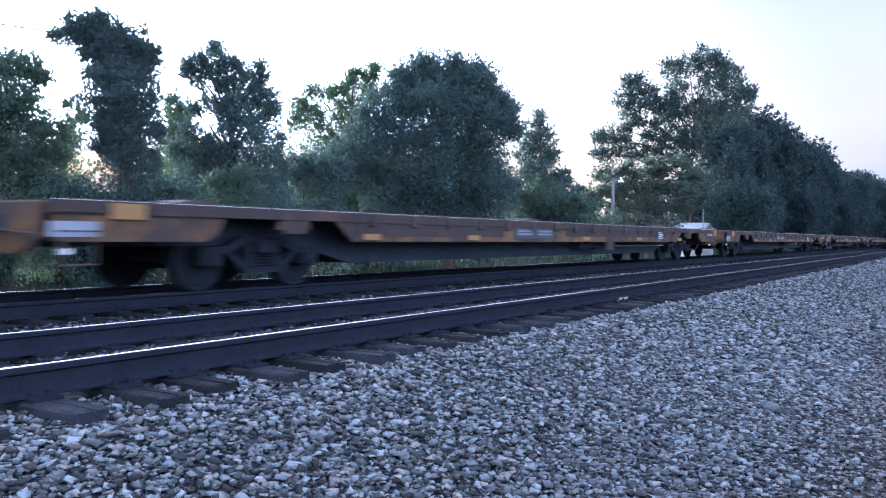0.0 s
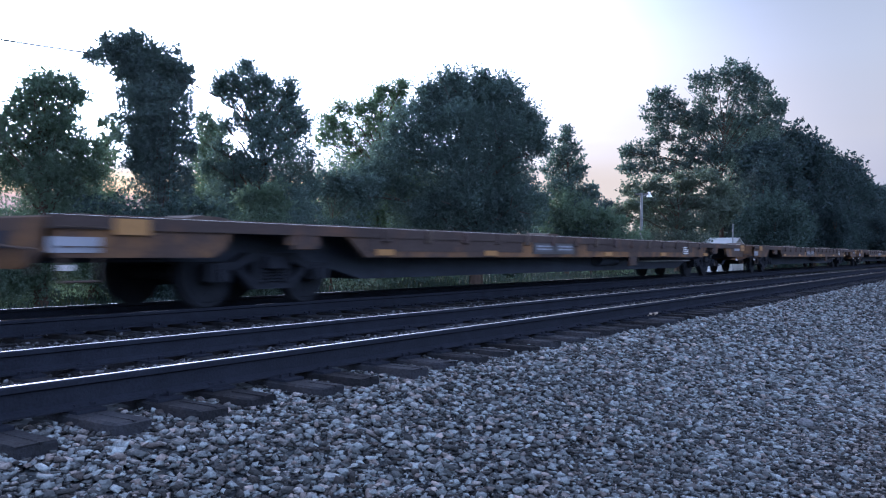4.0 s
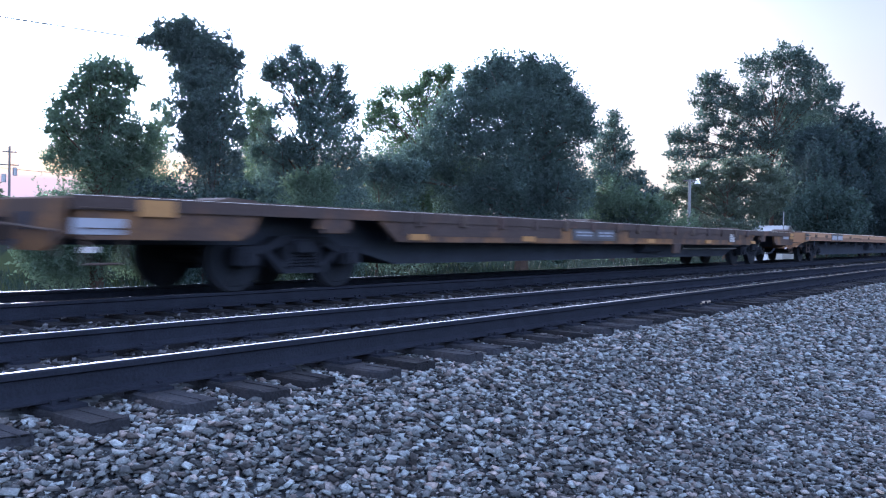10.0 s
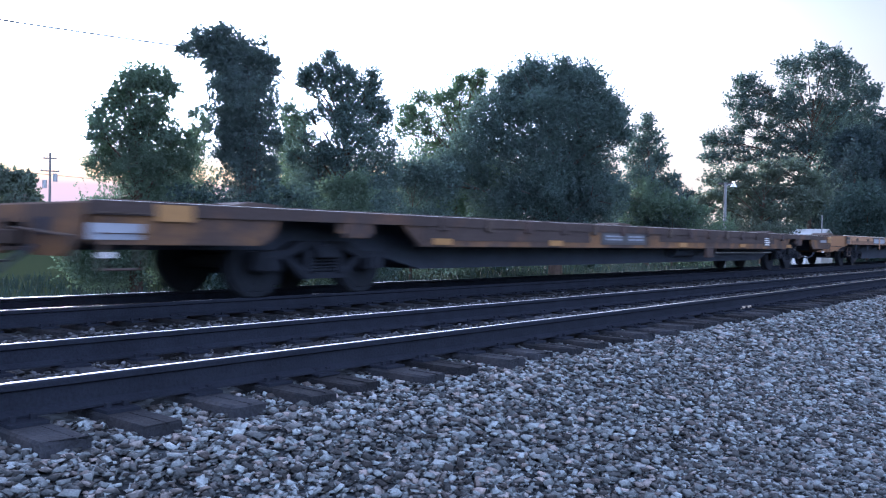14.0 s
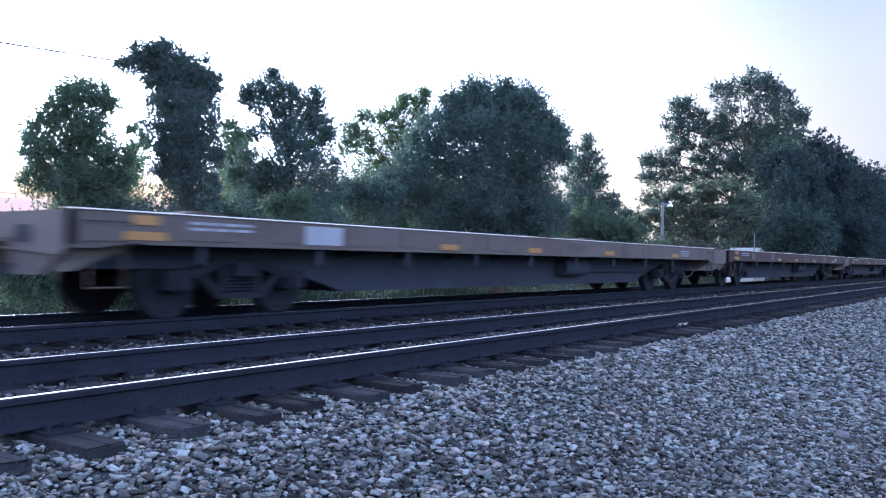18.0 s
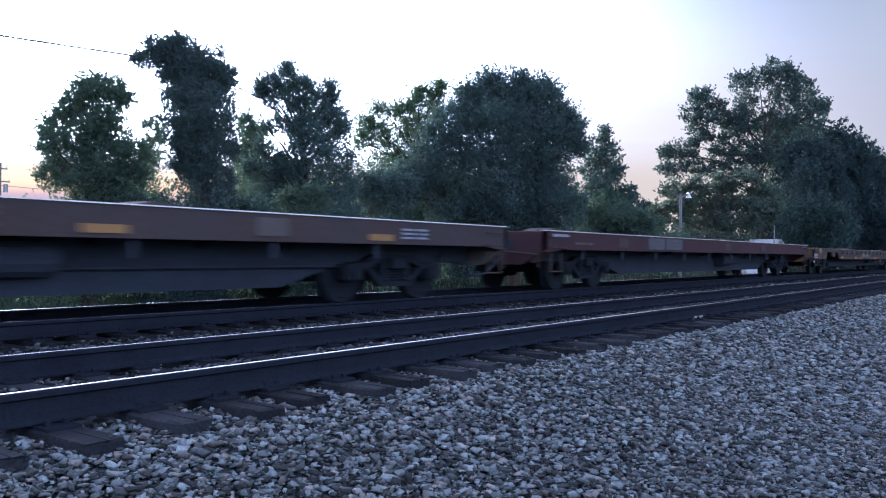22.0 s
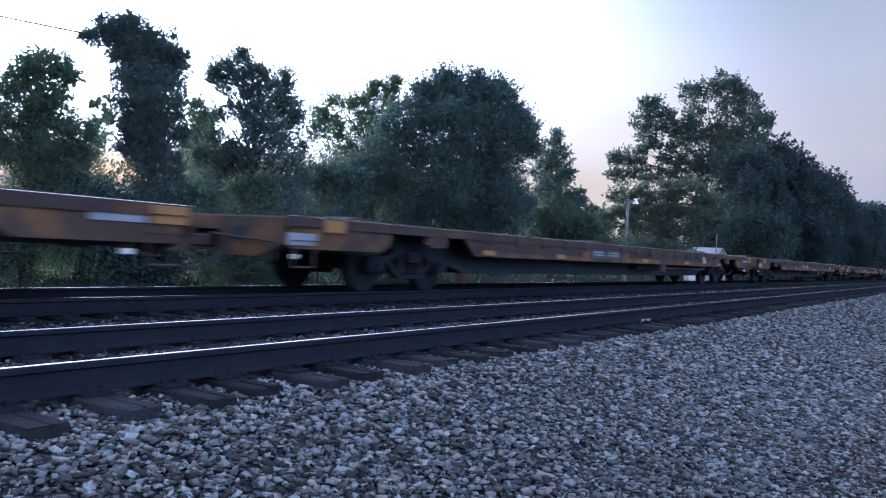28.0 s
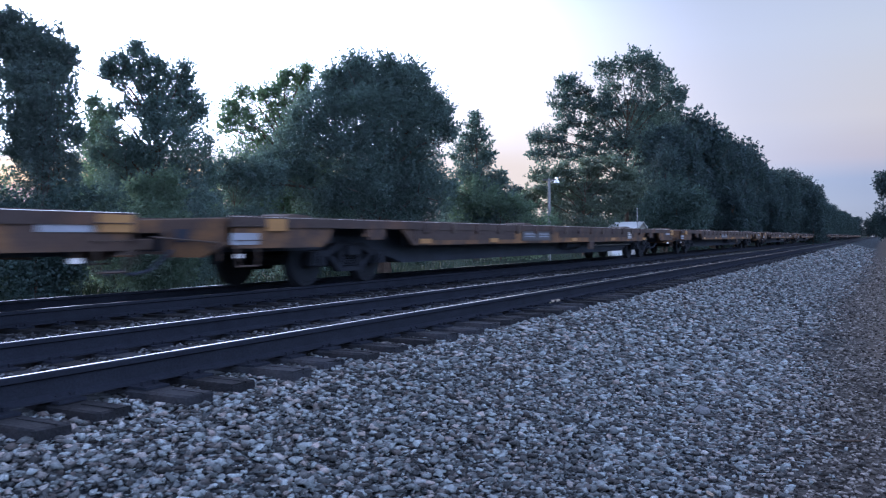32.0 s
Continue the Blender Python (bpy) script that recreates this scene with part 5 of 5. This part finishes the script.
def shed():
    """A low shed, its ridge turned across the camera's view so that one roof slope faces it."""
    x0, x1, y0, y1 = -21.3, -18.5, 70.0, 73.4
    cy = (y0 + y1) / 2
    thing = tagged(empty("metal_shed", pose(0, 0, 0)), "small shed with a white sheet-metal roof", "shed")
    part("wall", prism(bmesh.new(), [(y0, GROUND_BACK - 0.1), (y1, GROUND_BACK - 0.1), (y1, 1.42), (cy, 2.02), (y0, 1.42)], "x", x0 + 0.12, x1 - 0.12), M_WALL, thing)
    for side in (-1, 1):
        e = cy + side * 1.95
        roof = part("roof", prism(bmesh.new(), [(cy, 2.12), (e, 1.42), (e, 1.37), (cy, 2.07)], "x", x0, x1), M_SHED, thing, "white metal roof")
        for i in range(9):
            xx = x0 + 0.03 + i * (x1 - x0 - 0.06) / 8
            part("seam", prism(bmesh.new(), [(cy, 2.15), (e, 1.45), (e, 1.40), (cy, 2.10)], "x", xx - 0.02, xx + 0.02), M_SHED, roof)
    door = part("door", boxes(((-20.8, y0 - 0.04, GROUND_BACK), (-19.8, y0 + 0.02, 1.1))), M_SHED, thing)
    part("handle", boxes(((-20.0, y0 - 0.09, 0.1), (-19.95, y0 - 0.04, 0.3))), M_GALV, door)
    return thing


def thin_post():
    thing = tagged(empty("thin_post", pose(-18.3, 68.8, GROUND_BACK)), "thin grey metal post by the shed", "post")
    part("shaft", tube(bmesh.new(), (0, 0, -0.1), (0, 0, 4.0), 0.045, 0.035), M_GALV, thing)
    part("cap", tube(bmesh.new(), (0, 0, 4.0), (0, 0, 4.06), 0.06), M_GALV, thing)


def utility_pole():
    a, d = radians(64.74), 80.0
    top = 0.74 + 0.0880 * d
    thing = tagged(empty("utility_pole", pose(-0.3 - math.sin(a) * d, math.cos(a) * d, GROUND_BACK, 0, 0, 65)), "wooden utility pole with crossarm and transformer", "utility pole")
    h = top - GROUND_BACK
    part("pole", tube(bmesh.new(), (0, 0, -0.2), (0, 0, h), 0.13, 0.09), M_POLE, thing)
    for k, (z, w) in enumerate(((0.45, 0.55), (1.55, 0.75))):
        arm = part("crossarm", boxes(((-w, -0.05, h - z - 0.1), (w, 0.05, h - z))), M_POLE, thing)
        for x in (-w + 0.08, -w / 3, w / 3, w - 0.08):
            part("insulator", tube(bmesh.new(), (x, 0, h - z), (x, 0, h - z + 0.16), 0.045, 0.03, 8), M_WHITE, arm)
    part("transformer", tube(bmesh.new(), (0.42, 0, h - 2.5), (0.42, 0, h - 1.8), 0.19, seg=14), M_GALV, thing)
    part("transformer", tube(bmesh.new(), (-0.42, 0, h - 3.1), (-0.42, 0, h - 2.4), 0.19, seg=14), M_GALV, thing)
    return thing


def wire(name, a, b, sag, r, label):
    bm = bmesh.new()
    a, b = Vector(a), Vector(b)
    n = 16
    pts = [a.lerp(b, i / n) - Vector((0, 0, sag * 4 * (i / n) * (1 - i / n))) for i in range(n + 1)]
    sweep(bm, pts, r, 5)
    return tagged(part(name, bm, M_WIRE), label, "wire")


street_lamp()
shed()
thin_post()
utility_pole()
wire("overhead_wire", (-29.1, 4.5, 7.41), (-21.9, 13.88, 6.32), 0.04, 0.026, "thin dark overhead wire to the overgrown pole")
wire("overhead_wire", (-20.3, 15.95, 5.72), (-19.6, 16.9, 5.26), 0.01, 0.022, "thin dark overhead wire beyond the overgrown pole")
wire("overhead_wire", (-75, 30, 6.2), (-60, 60, 5.6), 0.5, 0.02, "thin dark overhead wire at the far pole")


# ---- ballast stones ----
def stone_shapes(rng, count):
    """Broken stones: blocks with skewed faces and knocked-off corners."""
    v = np.array([(x, y, z) for z in (-1, 1) for y in (-1, 1) for x in (-1, 1)], float)
    f = np.array([(0, 2, 3), (0, 3, 1), (4, 5, 7), (4, 7, 6), (0, 1, 5), (0, 5, 4), (2, 6, 7), (2, 7, 3), (0, 4, 6), (0, 6, 2), (1, 3, 7), (1, 7, 5)])
    shapes = []
    for _ in range(count):
        s = v * (0.92, 0.92, 0.92) + rng.uniform(-0.3, 0.3, (8, 3))
        s[rng.permutation(8)[:3]] *= rng.uniform(0.62, 0.85, (3, 1))
        s[4:, :2] *= rng.uniform(0.6, 0.95)
        shapes.append(s * (0.86, rng.uniform(0.42, 0.68), rng.uniform(0.30, 0.50)))
    return np.array(shapes), f


def stones(rng, x0, x1, y0, y1, per_m2, size, bury=0.3, taper=1.0, stray=0.0):
    """Loose stones over a stretch of ground: corners and faces."""
    n = int((x1 - x0) * (y1 - y0) * per_m2)
    x, y = rng.uniform(x0, x1, n), y0 + (y1 - y0) * rng.random(n) ** taper
    x = x + rng.normal(0, 1, n) * stray
    s = size * np.exp(np.clip(rng.normal(0, 0.38, n), -1.2, 0.55)) * 0.5
    z = heights(x) - 0.02 + s * rng.uniform(-bury, 0.45, n)
    shapes, f = stone_shapes(rng, 24)
    base = shapes[rng.integers(0, 24, n)] * s[:, None, None]
    v = np.einsum("nij,nkj->nki", turns(rng, n), base)
    v *= np.array([1.12, 1.12, 0.58])
    v += np.stack([x, y, z], axis=1)[:, None, :]
    faces = (f[None, :, :] + 8 * np.arange(n)[:, None, None]).reshape(-1, 3)
    return v.reshape(-1, 3), faces


def strew(name, label, mat, jobs, seed, parent):
    rng = np.random.default_rng(seed)
    vs, fs, k = [], [], 0
    for job in jobs:
        v, f = stones(rng, *job)
        vs.append(v)
        fs.append(f + k)
        k += len(v)
    return tagged(many(name, np.concatenate(vs), np.concatenate(fs), mat, parent, smooth=True), label, kind="stuff")


strew("ballast_stones", "loose angular grey ballast stones", M_STONE, [
    (-3.9, -1.6, 0.7, 9.0, 1050, 0.052, 0.8, 1.0, 0.22), (-3.9, -1.6, 0.7, 9.0, 700, 0.036, 0.6, 1.0, 0.22), (-1.8, -0.9, 1.8, 12.0, 750, 0.048, 0.5, 1.0, 0.22), (-3.9, -1.4, 9.0, 18.0, 620, 0.064, 0.5, 1.3, 0.25), (-3.95, -1.4, 18.0, 45.0, 190, 0.070, 0.5, 1.4, 0.25), (-4.0, -1.2, 42.0, 120.0, 22, 0.13, 0.6, 1.5, 0.25),
    (-4.6, -3.9, 0.5, 30, 560, 0.046, 0.2, 1.5), (-3.9, -1.0, -9.0, 0.9, 300, 0.06, 0.3, 1.0, 0.22), (-4.6, -3.9, -9.0, 0.5, 260, 0.05, 0.6)], 21, ground)
strew("track_bed_stones", "dark ballast between the rails", M_BEDSTONE, [
    (-6.0, -4.74, 0.5, 26, 420, 0.043, 0.5, 1.5), (-6.0, -4.74, 26, 50, 90, 0.07, 0.7, 1.3),
    (-8.3, -6.3, 1.0, 26, 260, 0.055, 0.4, 1.5), (-8.2, -6.3, 26, 50, 70, 0.09, 0.5, 1.3), (-9.9, -8.8, 1.5, 22, 120, 0.065, 0.7, 1.3), (-12.0, -10.3, 2, 26, 110, 0.07, 0.5, 1.3), (-6.0, -4.74, -9, 0.5, 300, 0.045, 0.5), (-8.2, -6.3, -9, 1.0, 160, 0.06, 0.5)], 24, ground)
strew("road_gravel", "small brownish road gravel", M_DIRTSTONE, [
    (-1.1, 0.3, 3.0, 12.0, 420, 0.040, 0.3, 1.0, 0.3), (-1.2, 0.3, 3.0, 12.0, 420, 0.026, 0.2, 1.0, 0.35), (-1.2, 0.8, -9.0, 2.5, 260, 0.040, 0.4, 1.0, 0.3), (0.6, 2.5, -9.0, 12.0, 110, 0.04, 0.5, 1.0, 0.4), (-1.4, 0.8, 12.0, 30.0, 170, 0.042, 0.5, 1.3, 0.35), (-1.4, 2.0, 30.0, 70.0, 34, 0.065, 0.6, 1.3, 0.3)], 22, ground)


def single_stones():
    """The stones nearest to the road, each by itself."""
    rng = np.random.default_rng(23)
    shapes, f = stone_shapes(rng, 12)
    meshes = []
    for s in shapes:
        me = bpy.data.meshes.new("stone")
        me.from_pydata((s * 0.5).tolist(), [], f.tolist())
        me.polygons.foreach_set("use_smooth", [True] * len(f))
        me.materials.append(M_STONE_ONE)
        meshes.append(me)
    for i in range(290):
        x, y = rng.uniform(-3.6, -1.5), rng.uniform(2.6, 6.6)
        s = rng.uniform(0.04, 0.078)
        ob = share("stone", meshes[i % 12], ground, pose(x, y, float(heights(x)) + s * 0.05, *rng.uniform(-25, 25, 2), rng.uniform(0, 360)))
        ob.scale = (s, s, s)


single_stones()


# ---- small things lying about ----
def litter():
    chip = bmesh.new()
    prism(chip, [(-0.085, -0.02), (-0.03, -0.035), (0.06, -0.022), (0.085, 0.008), (0.02, 0.03), (-0.07, 0.02)], "z", 0.0, 0.03)
    wood = tagged(part("broken_wood", chip, M_PALEWOOD, None, "", pose(-4.56, 11.9, -0.182, 8, -6, 35)), "pale piece of broken wood on the ties", "debris")
    tip = prism(bmesh.new(), [(0.05, -0.012), (0.13, 0.02), (0.12, 0.034), (0.03, 0.012)], "z", 0.004, 0.03)
    part("splintered_end", tip, M_PALEWOOD, wood)
    splinter = prism(bmesh.new(), [(-0.055, -0.006), (0.05, -0.010), (0.058, 0.002), (-0.04, 0.010)], "z", 0.0, 0.014)
    tagged(part("wood_splinter", splinter, M_PALEWOOD, None, "", pose(-1.22, 5.69, -0.822 + 0.012, 4, 6, 120)), "pale wood splinter lying on the gravel", "debris")
    rock = bmesh.new()
    bmesh.ops.create_icosphere(rock, subdivisions=2, radius=0.062)
    rng = random.Random(8)
    for v in rock.verts:
        v.co = Vector((v.co.x * 1.2, v.co.y * 0.9, v.co.z * 0.72)) * rng.uniform(0.9, 1.08)
    tagged(part("large_stone", rock, M_BEDSTONE, None, "", pose(-1.7, 8.01, -0.789 + 0.012, 0, 0, 40)), "dark fist-sized stone on the gravel", "stone")
    twig = sweep(bmesh.new(), [(-0.16, 0.0, 0.004), (-0.06, -0.015, 0.008), (0.03, 0.0, 0.012), (0.08, 0.04, 0.03), (0.10, 0.09, 0.05)], 0.006, 5)
    tagged(part("twig", twig, M_BARK, None, "", pose(-0.46, 7.59, -0.828 + 0.006, 0, 0, 10)), "thin bent dry twig on the gravel road", "twig")


litter()


# ---- grass beyond the tracks ----
def grass(name, x0, x1, y0, y1, n, tall, seed):
    rng = np.random.default_rng(seed)
    x, y = rng.uniform(x0, x1, n), y0 + (y1 - y0) * rng.random(n) ** 1.5
    z = heights(x) - 0.05
    a = rng.uniform(0, 6.28, n)
    h = tall * rng.uniform(0.5, 1.4, n)
    lean = rng.normal(0, 0.3, (n, 2)) * h[:, None]
    w = 0.012 + 0.012 * rng.random(n)
    c, s = np.cos(a) * w, np.sin(a) * w
    v = np.stack([np.stack([x - c, y - s, z], 1), np.stack([x + c, y + s, z], 1), np.stack([x + lean[:, 0], y + lean[:, 1], z + h], 1)], 1)
    return tagged(many(name, v.reshape(-1, 3), np.arange(3 * n).reshape(n, 3), M_GRASS, ground), "rough green grass beyond the tracks", kind="stuff")


grass("grass", -17.5, -12.0, 1, 45, 42000, 0.24, 31)
grass("grass", -30, -15, 4, 110, 26000, 0.32, 32)


# ---- the train rolls by: metres run at each second ----
RUN = [(0, 0.0), (4, 55.6), (8, 111.2), (12, 166.8), (16, 222.4), (20, 278.0), (24, 333.5), (27.8, 385.5), (29.8, 412.75), (32, 442.6)]


def run_at(t):
    return float(np.interp(t, [a for a, _ in RUN], [b for _, b in RUN]))


def motions():
    for car, at in cars:
        walk(car, [(t, pose(FAR_TRACK, at - d, 0)) for t, d in RUN])
    # every wheel turns alike: one set of keys, shared
    first = wheelsets[0]
    walk(first, [(i / FPS, Matrix.Rotation(run_at(i / FPS) / WHEEL_R, 4, "X")) for i in range(32 * FPS + 1)])
    for w in wheelsets[1:]:
        w.rotation_mode = "QUATERNION"
        w.animation_data_create()
        w.animation_data.action = first.animation_data.action
        w.animation_data.action_slot = first.animation_data.action_slot


motions()
